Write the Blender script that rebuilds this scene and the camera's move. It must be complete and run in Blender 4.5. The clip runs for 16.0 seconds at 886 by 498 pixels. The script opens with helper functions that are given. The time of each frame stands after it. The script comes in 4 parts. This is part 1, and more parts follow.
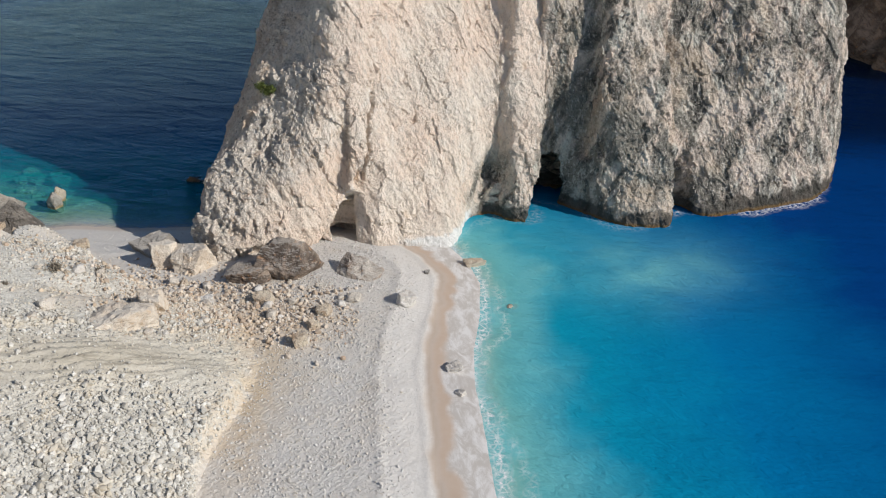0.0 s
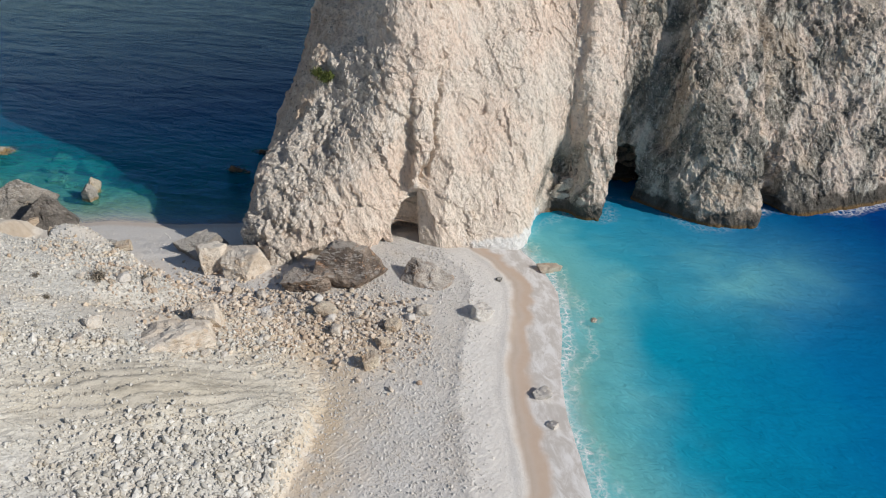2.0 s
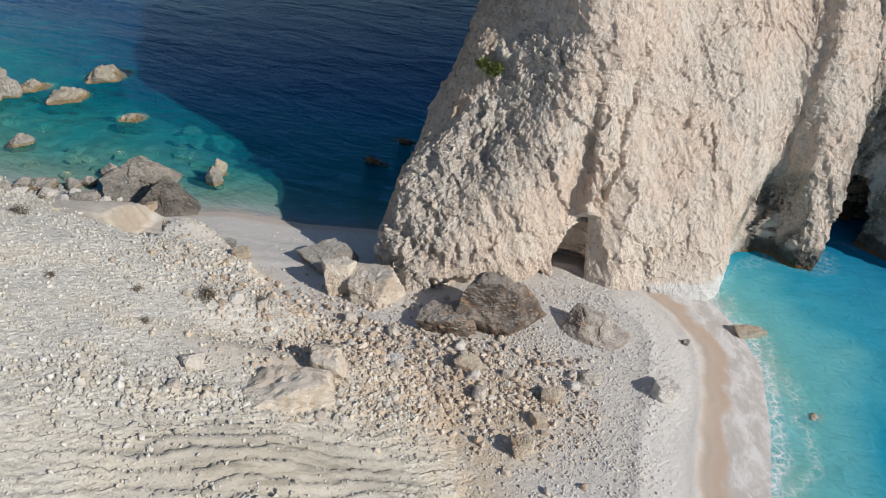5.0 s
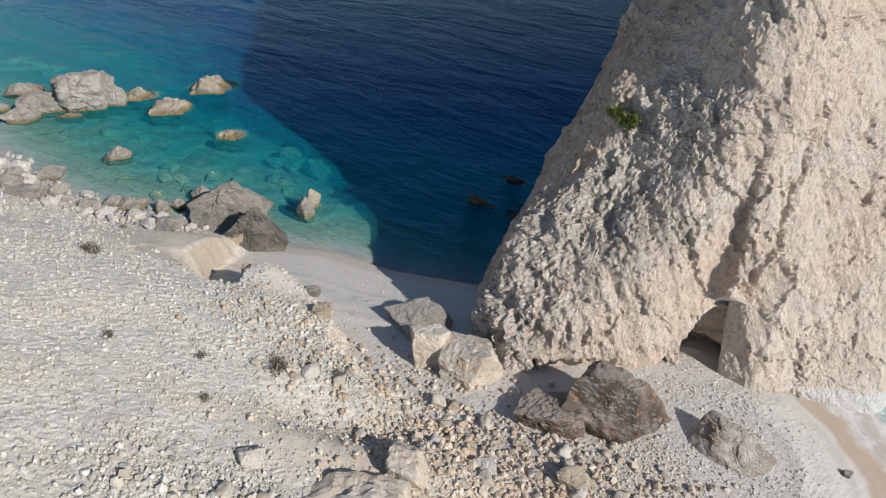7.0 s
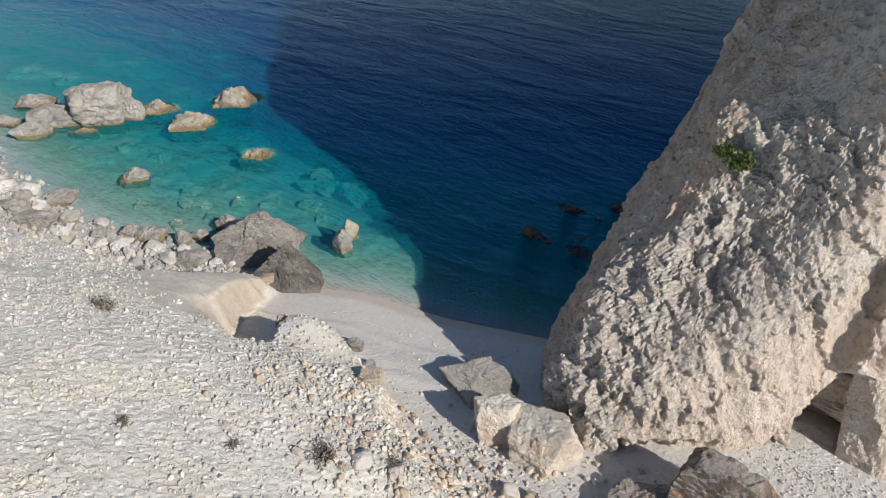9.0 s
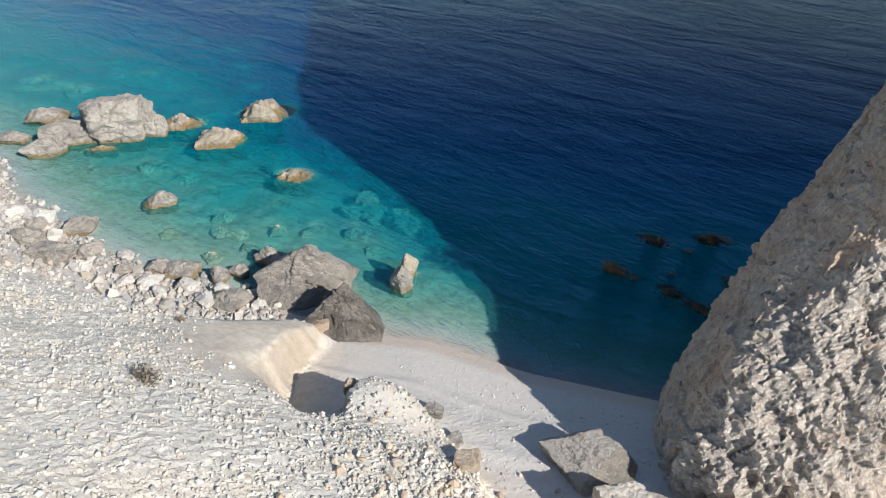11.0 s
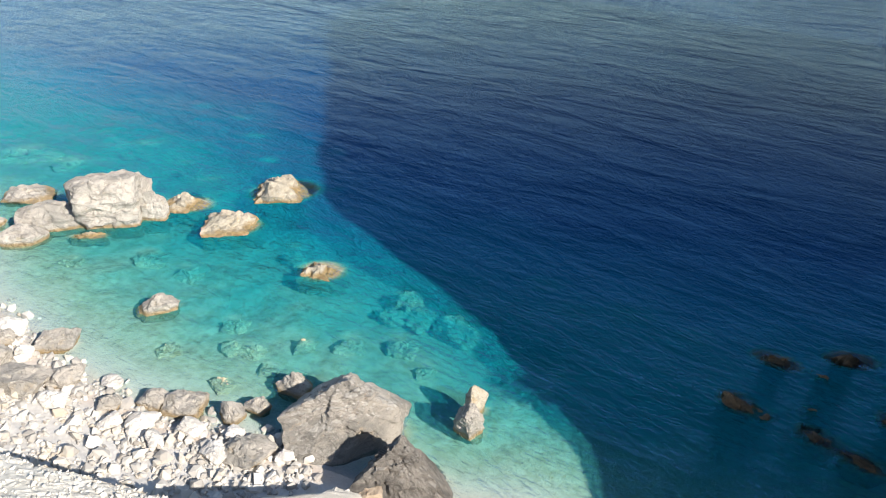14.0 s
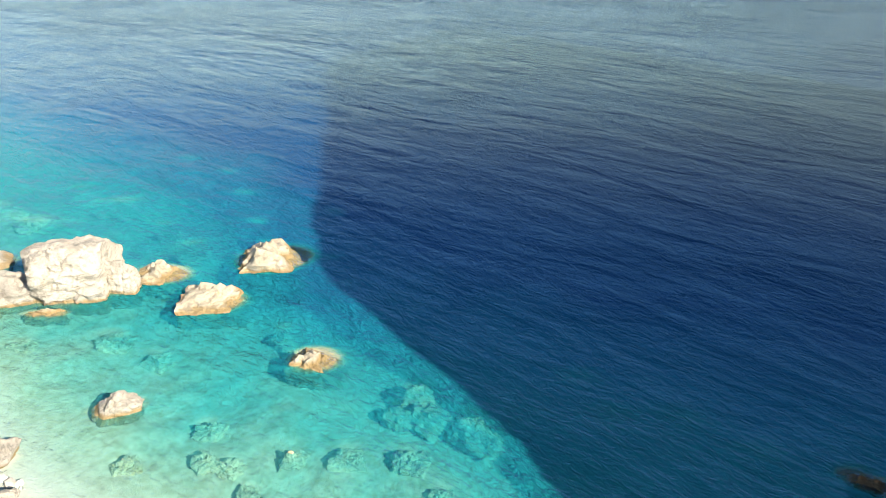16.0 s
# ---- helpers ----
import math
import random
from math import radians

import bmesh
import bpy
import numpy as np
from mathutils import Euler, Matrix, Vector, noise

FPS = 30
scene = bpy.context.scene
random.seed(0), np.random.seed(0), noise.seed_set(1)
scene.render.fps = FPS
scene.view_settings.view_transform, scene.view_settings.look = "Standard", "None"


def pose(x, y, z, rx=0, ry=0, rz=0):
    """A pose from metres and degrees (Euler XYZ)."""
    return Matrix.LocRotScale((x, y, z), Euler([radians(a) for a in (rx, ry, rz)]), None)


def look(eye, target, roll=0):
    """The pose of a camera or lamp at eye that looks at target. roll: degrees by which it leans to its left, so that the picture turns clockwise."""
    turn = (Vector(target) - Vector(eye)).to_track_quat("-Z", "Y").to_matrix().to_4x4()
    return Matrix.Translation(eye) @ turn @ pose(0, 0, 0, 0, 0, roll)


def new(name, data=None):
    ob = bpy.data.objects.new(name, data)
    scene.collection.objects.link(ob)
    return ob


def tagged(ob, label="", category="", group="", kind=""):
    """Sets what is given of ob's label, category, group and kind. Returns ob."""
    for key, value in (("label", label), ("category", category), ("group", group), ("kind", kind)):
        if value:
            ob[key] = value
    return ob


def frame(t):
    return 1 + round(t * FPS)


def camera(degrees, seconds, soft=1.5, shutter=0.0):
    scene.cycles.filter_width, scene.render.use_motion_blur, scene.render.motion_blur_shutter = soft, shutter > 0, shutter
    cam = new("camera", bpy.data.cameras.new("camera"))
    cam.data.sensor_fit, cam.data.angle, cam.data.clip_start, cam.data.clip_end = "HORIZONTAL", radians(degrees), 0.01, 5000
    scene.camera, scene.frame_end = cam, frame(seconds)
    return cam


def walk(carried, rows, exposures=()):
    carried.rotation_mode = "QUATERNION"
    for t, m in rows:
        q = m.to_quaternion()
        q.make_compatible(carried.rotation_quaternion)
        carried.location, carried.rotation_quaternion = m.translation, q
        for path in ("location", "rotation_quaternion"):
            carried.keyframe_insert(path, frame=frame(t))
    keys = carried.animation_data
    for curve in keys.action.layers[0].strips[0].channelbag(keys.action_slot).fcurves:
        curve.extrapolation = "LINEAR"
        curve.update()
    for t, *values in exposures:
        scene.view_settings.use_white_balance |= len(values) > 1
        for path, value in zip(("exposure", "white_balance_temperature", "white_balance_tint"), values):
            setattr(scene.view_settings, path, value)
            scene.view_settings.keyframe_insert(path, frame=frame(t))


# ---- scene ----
cam = camera(61.9, 16.0, 1.1)
METRES, EYE, TILT, LEAN, TURN = 80.0, 43.2, -29.4, -0.41, 0.0
ROWS = [
    (0.0, 0.0, 0.0, 0.0, 0.0, 0.0, -0.0),
    (0.5, -0.0197, 0.0211, 0.0134, 0.05, -0.6, -0.02),
    (1.0, -0.0389, 0.0421, 0.0263, 0.12, -1.21, -0.08),
    (1.5, -0.0595, 0.0658, 0.0348, 0.75, -1.77, -0.24),
    (2.0, -0.0775, 0.0917, 0.0422, 1.01, -2.25, -0.52),
    (2.5, -0.0921, 0.1185, 0.0498, 1.25, -2.74, -0.72),
    (3.0, -0.1045, 0.1464, 0.0585, 1.47, -3.27, -0.95),
    (3.5, -0.1173, 0.1748, 0.0661, 3.1, -3.84, -1.74),
    (4.0, -0.1285, 0.2047, 0.0737, 5.56, -4.42, -3.18),
    (6.5, -0.1701, 0.3436, 0.1423, 16.59, -5.64, -8.68),
    (7.0, -0.1842, 0.3674, 0.1515, 18.26, -5.92, -9.45),
    (7.5, -0.2005, 0.3902, 0.1603, 19.01, -6.07, -9.76),
    (8.0, -0.2194, 0.4114, 0.1674, 19.16, -6.13, -9.83),
    (8.5, -0.2407, 0.4309, 0.1737, 19.28, -6.15, -9.85),
    (9.0, -0.2641, 0.4496, 0.1789, 19.34, -6.18, -9.85),
    (11.5, -0.3959, 0.5437, 0.1924, 19.33, -5.47, -9.9),
    (12.0, -0.4185, 0.5651, 0.1969, 19.34, -4.76, -9.87),
    (12.5, -0.4397, 0.5867, 0.2018, 19.27, -4.04, -9.88),
    (13.0, -0.4592, 0.6088, 0.207, 19.17, -3.14, -9.92),
    (13.5, -0.4772, 0.6326, 0.2133, 19.07, -2.29, -9.93),
    (14.0, -0.4941, 0.6567, 0.2205, 18.97, -1.51, -9.97),
    (14.5, -0.5103, 0.6807, 0.2279, 18.87, -0.69, -9.99),
    (15.0, -0.5255, 0.7051, 0.2352, 18.8, 0.17, -10.01),
    (15.5, -0.5398, 0.7299, 0.2443, 18.69, 0.96, -10.07),
    (16.0, -0.5526, 0.7555, 0.2547, 18.61, 1.63, -10.11),
]
EXPOSURES = [(0.0, -0.3, 6500, 10), (4.0, -0.34, 6500, 10), (7.0, -0.25, 6500, 10), (9.0, -0.1, 6500, 10), (11.5, 0.3, 6500, 10), (12.5, 0.5, 6550, 10), (14.5, 0.98, 7000, 10), (16.0, 1.35, 7700, 8)]
walk(cam, [(t, pose(0, 0, EYE, TILT, LEAN, TURN) @ pose(METRES * x, METRES * y, METRES * z, 90 + pitch, roll, yaw)) for t, x, y, z, yaw, pitch, roll in ROWS], EXPOSURES)

# ---------------------------------------------------------------- light
SUN_AZ, SUN_EL = 113.5, 31.0  # clockwise from +y, and above the horizon
world = bpy.data.worlds.new("sky")
scene.world = world
world.use_nodes = True
sky = world.node_tree.nodes.new("ShaderNodeTexSky")
sky.sky_type, sky.sun_disc = "NISHITA", False
sky.air_density, sky.dust_density, sky.ozone_density = 1.0, 0.3, 2.0
sky.sun_elevation, sky.sun_rotation = radians(SUN_EL), radians(SUN_AZ)
world.node_tree.links.new(sky.outputs[0], world.node_tree.nodes["Background"].inputs[0])
world.node_tree.nodes["Background"].inputs[1].default_value = 0.10
sun = new("sun", bpy.data.lights.new("sun", "SUN"))
sun.data.energy, sun.data.angle, sun.data.color = 5.0, radians(0.55), (1.0, 0.95, 0.885)
to_sun = Vector((math.sin(radians(SUN_AZ)) * math.cos(radians(SUN_EL)), math.cos(radians(SUN_AZ)) * math.cos(radians(SUN_EL)), math.sin(radians(SUN_EL))))
sun.matrix_world = look(to_sun * 300, (0, 0, 0))


# ---------------------------------------------------------------- materials
class Nodes:
    """A material and short ways to add nodes to it."""

    def __init__(self, name):
        self.mat = bpy.data.materials.new(name)
        self.mat.use_nodes = True
        self.tree = self.mat.node_tree
        self.bsdf = self.tree.nodes["Principled BSDF"]
        self.place = self.add("ShaderNodeNewGeometry").outputs["Position"]

    def add(self, kind):
        return self.tree.nodes.new(kind)

    def put(self, socket, value):
        if isinstance(value, bpy.types.NodeSocket):
            self.tree.links.new(value, socket)
        elif isinstance(value, tuple) and len(value) == 3 and socket.type == "RGBA":
            socket.default_value = (*value, 1)
        else:
            socket.default_value = value

    def math(self, op, a, b=0.0, clamp=False):
        node = self.add("ShaderNodeMath")
        node.operation, node.use_clamp = op, clamp
        self.put(node.inputs[0], a)
        self.put(node.inputs[1], b)
        return node.outputs[0]

    def mix(self, fac, a, b):
        node = self.add("ShaderNodeMix")
        node.data_type = "RGBA"
        self.put(node.inputs[0], fac)
        self.put(node.inputs[6], a)
        self.put(node.inputs[7], b)
        return node.outputs[2]

    def scaled(self, scale, turn=(0, 0, 0)):
        node = self.add("ShaderNodeMapping")
        node.vector_type = "TEXTURE"
        self.put(node.inputs[0], self.place)
        node.inputs["Scale"].default_value = [1 / s for s in scale]
        node.inputs["Rotation"].default_value = [radians(a) for a in turn]
        return node.outputs[0]

    def noise(self, scale, detail=4.0, rough=0.55, at=None, warp=0.0, kind="FBM"):
        node = self.add("ShaderNodeTexNoise")
        node.noise_type = kind
        self.put(node.inputs["Vector"], at or self.place)
        node.inputs["Scale"].default_value, node.inputs["Detail"].default_value = scale, detail
        node.inputs["Roughness"].default_value, node.inputs["Distortion"].default_value = rough, warp
        return node.outputs[0]

    def cells(self, scale, feature="F1", at=None, out=0):
        node = self.add("ShaderNodeTexVoronoi")
        node.feature = feature
        self.put(node.inputs["Vector"], at or self.place)
        node.inputs["Scale"].default_value = scale
        return node.outputs[out]

    def band(self, value, low, high):
        node = self.add("ShaderNodeMapRange")
        node.interpolation_type = "SMOOTHSTEP"
        self.put(node.inputs[0], value)
        node.inputs[1].default_value, node.inputs[2].default_value = low, high
        return node.outputs[0]

    def ramp(self, value, *stops):
        node = self.add("ShaderNodeValToRGB")
        self.put(node.inputs[0], value)
        ramp = node.color_ramp
        while len(ramp.elements) < len(stops):
            ramp.elements.new(0.5)
        for element, (at, colour) in zip(ramp.elements, stops):
            element.position, element.color = at, (*colour, 1)
        return node.outputs[0]

    def attr(self, name):
        node = self.add("ShaderNodeAttribute")
        node.attribute_name = name
        return node.outputs["Fac"]

    def upward(self):
        node = self.add("ShaderNodeSeparateXYZ")
        self.put(node.inputs[0], self.add("ShaderNodeNewGeometry").outputs["Normal"])
        return node.outputs[2]

    def height(self):
        node = self.add("ShaderNodeSeparateXYZ")
        self.put(node.inputs[0], self.place)
        return node.outputs

    def bump(self, height, strength, distance):
        node = self.add("ShaderNodeBump")
        self.put(node.inputs["Height"], height)
        node.inputs["Strength"].default_value, node.inputs["Distance"].default_value = strength, distance
        return node.outputs[0]

    def finish(self, colour, rough=0.9, normal=None, spec=0.2):
        self.put(self.bsdf.inputs["Base Color"], colour)
        self.put(self.bsdf.inputs["Roughness"], rough)
        self.put(self.bsdf.inputs["Specular IOR Level"], spec)
        if normal is not None:
            self.put(self.bsdf.inputs["Normal"], normal)
        return self.mat


def cliff_material():
    n = Nodes("limestone_cliff")
    x, y, z = n.height()
    flank, knob, grey_side = n.attr("flank"), n.attr("knob"), n.attr("grey")
    base = n.mix(n.band(n.noise(0.16, 5, 0.6), 0.35, 0.65), (0.85, 0.685, 0.555), (0.85, 0.745, 0.63))
    oblique = n.scaled((1, 1, 0.34), (0, 18, 0))
    base = n.mix(n.math("MULTIPLY", n.band(n.noise(0.9, 7, 0.68, oblique), 0.52, 0.66), 0.38), base, (0.55, 0.46, 0.38))
    base = n.mix(n.math("MULTIPLY", n.band(n.noise(0.7, 6, 0.65, oblique, 0.5), 0.56, 0.70), 0.5), base, (0.86, 0.80, 0.73))
    # smooth tan rock on the knob's back, the shade of holes painted in
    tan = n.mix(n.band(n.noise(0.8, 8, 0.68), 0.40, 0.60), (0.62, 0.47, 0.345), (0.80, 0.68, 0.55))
    hole_shade = n.band(n.noise(1.5, 5, 0.62, n.scaled((1, 1, 1.3))), 0.605, 0.655)
    tan = n.mix(n.math("MULTIPLY", hole_shade, 0.85), tan, (0.10, 0.085, 0.07))
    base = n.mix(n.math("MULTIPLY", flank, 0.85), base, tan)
    # the crust of the knob: white nodules in grey and rusty rubble
    nodule = n.band(n.noise(2.2, 8, 0.72), 0.42, 0.60)
    crust = n.mix(nodule, (0.60, 0.54, 0.47), (0.88, 0.81, 0.72))
    crust = n.mix(n.math("MULTIPLY", n.band(n.noise(0.7, 6, 0.65), 0.54, 0.68), 0.55), crust, (0.58, 0.40, 0.27))
    base = n.mix(n.math("MULTIPLY", knob, 0.8), base, crust)
    # lichen-grey weathering on the ledges that face the sky
    ledge = n.band(n.math("ADD", n.upward(), n.math("MULTIPLY", n.noise(0.55, 6, 0.65), 1.3)), 1.12, 1.45)
    ledge = n.math("MULTIPLY", ledge, n.math("ADD", 0.08, n.math("MULTIPLY", knob, 0.34)))
    base = n.mix(ledge, base, (0.25, 0.24, 0.215))
    # grey and black runs on the seaward buttresses, with chalk streaks between
    runs = n.noise(1.0, 8, 0.58, n.scaled((0.30, 0.30, 0.11), (0, 24, 0)), 1.0)
    grey = n.math("MULTIPLY", n.math("ADD", n.math("MULTIPLY", n.band(runs, 0.40, 0.56), 0.8), 0.18), n.math("MAXIMUM", n.math("MULTIPLY", grey_side, 1.0), 0.04))
    base = n.mix(grey, base, n.mix(n.band(n.noise(0.5, 6, 0.65), 0.40, 0.60), (0.25, 0.235, 0.195), (0.09, 0.09, 0.08)))
    chalk = n.math("MULTIPLY", n.band(n.noise(1.0, 7, 0.64, n.scaled((0.6, 0.6, 0.14), (0, 14, 0)), 0.4), 0.54, 0.64), n.math("MULTIPLY", grey_side, 0.75))
    base = n.mix(chalk, base, (0.68, 0.65, 0.56))
    peach = n.math("MULTIPLY", n.band(n.noise(0.22, 4, 0.5, n.scaled((1, 1, 0.4))), 0.56, 0.66), n.math("MULTIPLY", grey_side, 0.6))
    base = n.mix(peach, base, (0.66, 0.53, 0.40))
    # small pits and ledges: their shade painted as dark specks; flecks all over
    pit_shade = n.band(n.noise(4.6, 8, 0.76, n.scaled((1, 1, 0.6), (0, -16, 0)), 0.3), 0.42, 0.34)
    base = n.mix(n.math("MULTIPLY", pit_shade, 0.42), base, (0.27, 0.225, 0.18))
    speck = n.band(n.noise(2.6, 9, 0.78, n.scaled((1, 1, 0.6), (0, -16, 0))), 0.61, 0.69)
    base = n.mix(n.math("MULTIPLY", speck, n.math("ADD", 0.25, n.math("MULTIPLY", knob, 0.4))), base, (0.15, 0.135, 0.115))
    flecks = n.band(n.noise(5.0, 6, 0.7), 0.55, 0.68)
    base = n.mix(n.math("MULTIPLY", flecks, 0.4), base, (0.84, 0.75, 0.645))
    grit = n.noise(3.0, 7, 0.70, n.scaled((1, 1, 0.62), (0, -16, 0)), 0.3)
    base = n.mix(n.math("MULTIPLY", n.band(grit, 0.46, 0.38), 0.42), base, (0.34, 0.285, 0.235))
    base = n.mix(n.math("MULTIPLY", n.band(grit, 0.54, 0.62), 0.5), base, (0.89, 0.80, 0.70))
    # salt crust where the surf reaches the foot
    salt = n.math("MULTIPLY", n.band(n.math("ADD", z, n.math("MULTIPLY", n.noise(1.1, 4), -1.6)), 0.9, 0.3), n.math("MULTIPLY", n.band(x, -6.0, -3.0), n.band(x, 4.2, 3.4)))
    base = n.mix(salt, base, (0.82, 0.80, 0.76))
    rusty = n.band(n.noise(0.8, 6, 0.7, n.scaled((1, 1, 0.5))), 0.60, 0.70)
    base = n.mix(n.math("MULTIPLY", rusty, n.math("SUBTRACT", 0.42, n.math("MULTIPLY", grey_side, 0.3))), base, (0.54, 0.36, 0.22))
    # algae and wet rock at the waterline, on the seaward side
    line = n.math("ADD", z, n.math("MULTIPLY", n.noise(0.45, 5, 0.6), -5.5))
    wet = n.math("MULTIPLY", n.band(line, -0.4, -1.6), n.band(x, 3.5, 6.0))
    base = n.mix(n.math("MULTIPLY", wet, 0.85), base, (0.045, 0.042, 0.035))
    rust = n.math("MULTIPLY", n.band(z, 0.55, 0.15), n.band(x, 3.5, 6.0))
    base = n.mix(n.math("MULTIPLY", rust, 0.7), base, (0.22, 0.13, 0.045))
    relief = n.math("ADD", n.noise(2.4, 8, 0.68, n.scaled((1, 1, 0.55), (0, -16, 0))), n.math("MULTIPLY", n.noise(11.0, 5, 0.7, n.scaled((1, 1, 0.7), (0, -16, 0))), 0.45))
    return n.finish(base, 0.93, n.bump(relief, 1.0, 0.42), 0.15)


def rock_material(name, pale, dark, stain, amount=0.5, tide=False, bedded=0.25, dust=0.0, deep=0.34):
    n = Nodes(name)
    x, y, z = n.height()
    base = n.mix(n.band(n.noise(0.45, 6, 0.62), 0.38, 0.62), pale, dark)
    base = n.mix(n.math("MULTIPLY", n.band(n.noise(0.9, 7, 0.7), 0.56, 0.66), amount), base, stain)
    base = n.mix(n.math("MULTIPLY", n.band(n.noise(5.0, 6, 0.7), 0.55, 0.7), 0.5), base, tuple(c * 0.45 for c in dark))
    if tide:
        line = n.math("ADD", z, n.math("MULTIPLY", n.noise(1.2, 3), -0.5))
        base = n.mix(n.math("MULTIPLY", n.band(line, 0.25, -0.1), 0.8), base, (0.30, 0.20, 0.075))
        base = n.mix(n.math("MULTIPLY", n.band(line, -0.5, -0.9), 0.7), base, (0.20, 0.19, 0.12))
    beds = n.noise(1.0, 6, 0.65, n.scaled((0.6, 0.6, 5.0), (24, 14, 0)), 0.3)
    base = n.mix(n.math("MULTIPLY", n.band(beds, 0.54, 0.60), bedded), base, tuple(c * 0.5 for c in dark))
    base = n.mix(n.math("MULTIPLY", n.band(beds, 0.44, 0.36), 0.3), base, tuple(min(0.75, c * 1.3) for c in pale))
    if dust:
        tops = n.band(n.math("ADD", n.upward(), n.math("MULTIPLY", n.noise(1.8, 6, 0.7), 0.9)), 1.15, 1.4)
        base = n.mix(n.math("MULTIPLY", tops, dust), base, (0.60, 0.565, 0.51))
    relief = n.math("ADD", n.math("ADD", n.noise(2.2, 10, 0.74), n.math("MULTIPLY", n.noise(7.0, 6, 0.7), 0.4)), n.math("MULTIPLY", beds, 0.2))
    return n.finish(base, 0.9, n.bump(relief, 1.0, deep), 0.2)


def ground_material():
    n = Nodes("beach_and_scree")
    x, y, z = n.height()
    pebble = n.cells(5.0, "F1", out=1)
    tone = n.add("ShaderNodeRGBToBW")
    n.put(tone.inputs[0], pebble)
    shingle = n.mix(tone.outputs[0], (0.54, 0.515, 0.48), (0.66, 0.635, 0.60))
    shingle = n.mix(n.band(n.noise(0.22, 4), 0.4, 0.65), shingle, n.mix(0.5, shingle, (0.62, 0.58, 0.53)))
    scree = n.mix(n.band(n.noise(0.35, 6, 0.6), 0.35, 0.65), (0.60, 0.575, 0.515), (0.68, 0.655, 0.595))
    scree = n.mix(n.math("MULTIPLY", n.band(n.noise(0.13, 5, 0.6), 0.5, 0.62), 0.25), scree, (0.56, 0.525, 0.42))
    # dark flecks and cell edges: shade between stones put into the colour
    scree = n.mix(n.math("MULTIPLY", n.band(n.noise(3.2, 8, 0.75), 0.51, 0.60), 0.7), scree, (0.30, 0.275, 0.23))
    gap_shade = n.math("MULTIPLY", n.band(n.cells(5.0, "DISTANCE_TO_EDGE"), 0.10, 0.02), n.band(n.noise(2.2, 5, 0.65), 0.46, 0.62))
    scree = n.mix(n.math("MULTIPLY", gap_shade, 0.65), scree, (0.25, 0.23, 0.20))
    scree = n.mix(0.35, scree, n.mix(tone.outputs[0], (0.46, 0.44, 0.40), (0.74, 0.72, 0.68)))
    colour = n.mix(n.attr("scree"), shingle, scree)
    earth = n.mix(n.noise(1.5, 6, 0.6), (0.56, 0.43, 0.30), (0.62, 0.52, 0.39))
    colour = n.mix(n.math("MULTIPLY", n.attr("earth"), n.band(n.noise(0.8, 5, 0.6), 0.25, 0.6)), colour, earth)
    colour = n.mix(n.attr("clay"), colour, n.mix(n.band(n.noise(1.6, 8, 0.7), 0.38, 0.62), (0.62, 0.54, 0.44), (0.74, 0.67, 0.57)))
    colour = n.mix(n.math("MULTIPLY", n.attr("scarp"), 0.85), colour, n.mix(n.noise(1.0, 6, 0.6, n.scaled((1.5, 1.5, 0.3))), (0.34, 0.265, 0.20), (0.50, 0.41, 0.31)))
    colour = n.mix(n.attr("sand"), colour, n.mix(n.noise(0.9, 5), (0.52, 0.42, 0.34), (0.46, 0.35, 0.27)))
    colour = n.mix(n.math("MULTIPLY", n.attr("fine"), 0.35), colour, n.mix(n.noise(1.6, 6), (0.54, 0.515, 0.485), (0.63, 0.605, 0.575)))
    colour = n.mix(n.math("MULTIPLY", n.attr("wrack"), 0.6), colour, (0.40, 0.30, 0.22))
    streaks = n.noise(1.0, 7, 0.65, n.scaled((0.18, 1.6, 1), (0, 0, 28)), 0.4)
    layers = n.ramp(streaks, (0.36, (0.35, 0.31, 0.24)), (0.46, (0.54, 0.485, 0.385)), (0.62, (0.63, 0.57, 0.46)))
    colour = n.mix(n.math("MULTIPLY", n.attr("strata"), 0.85), colour, layers)
    film = n.band(n.noise(1.0, 8, 0.72, n.scaled((0.9, 0.45, 1), (0, 0, 10)), 0.5), 0.40, 0.62)
    colour = n.mix(n.attr("swash"), colour, n.mix(film, (0.48, 0.445, 0.41), (0.66, 0.64, 0.62)))
    under = n.band(z, 0.0, -0.6)
    bed = n.mix(n.band(n.noise(1.3, 7, 0.65), 0.40, 0.62), (0.58, 0.52, 0.39), (0.46, 0.40, 0.27))
    colour = n.mix(under, colour, bed)
    small = n.add("ShaderNodeRGBToBW")
    n.put(small.inputs[0], n.cells(9.0, "F1", out=1))
    grain = n.math("ADD", n.math("MULTIPLY", tone.outputs[0], 0.9), n.math("ADD", n.math("MULTIPLY", small.outputs[0], 0.6), n.math("MULTIPLY", n.noise(6.0, 5, 0.7), 0.6)))
    smooth = n.math("SUBTRACT", 1.0, n.math("MAXIMUM", n.math("ADD", n.attr("sand"), n.math("MULTIPLY", n.attr("fine"), 0.7), True), n.math("MULTIPLY", n.attr("clay"), 0.35)))
    return n.finish(colour, 0.95, n.bump(n.math("MULTIPLY", grain, smooth), 1.0, 0.07), 0.1)


def stone_material(name, pale, dark):
    n = Nodes(name)
    pick = n.add("ShaderNodeNewGeometry").outputs["Random Per Island"]
    base = n.mix(pick, dark, pale)
    base = n.mix(n.math("MULTIPLY", n.band(n.noise(0.5, 4), 0.5, 0.65), 0.4), base, tuple(c * f for c, f in zip(pale, (0.92, 0.78, 0.58))))
    base = n.mix(n.math("MULTIPLY", n.noise(6.0, 5), 0.35), base, tuple(c * 0.7 for c in pale))
    return n.finish(base, 0.92, None, 0.15)


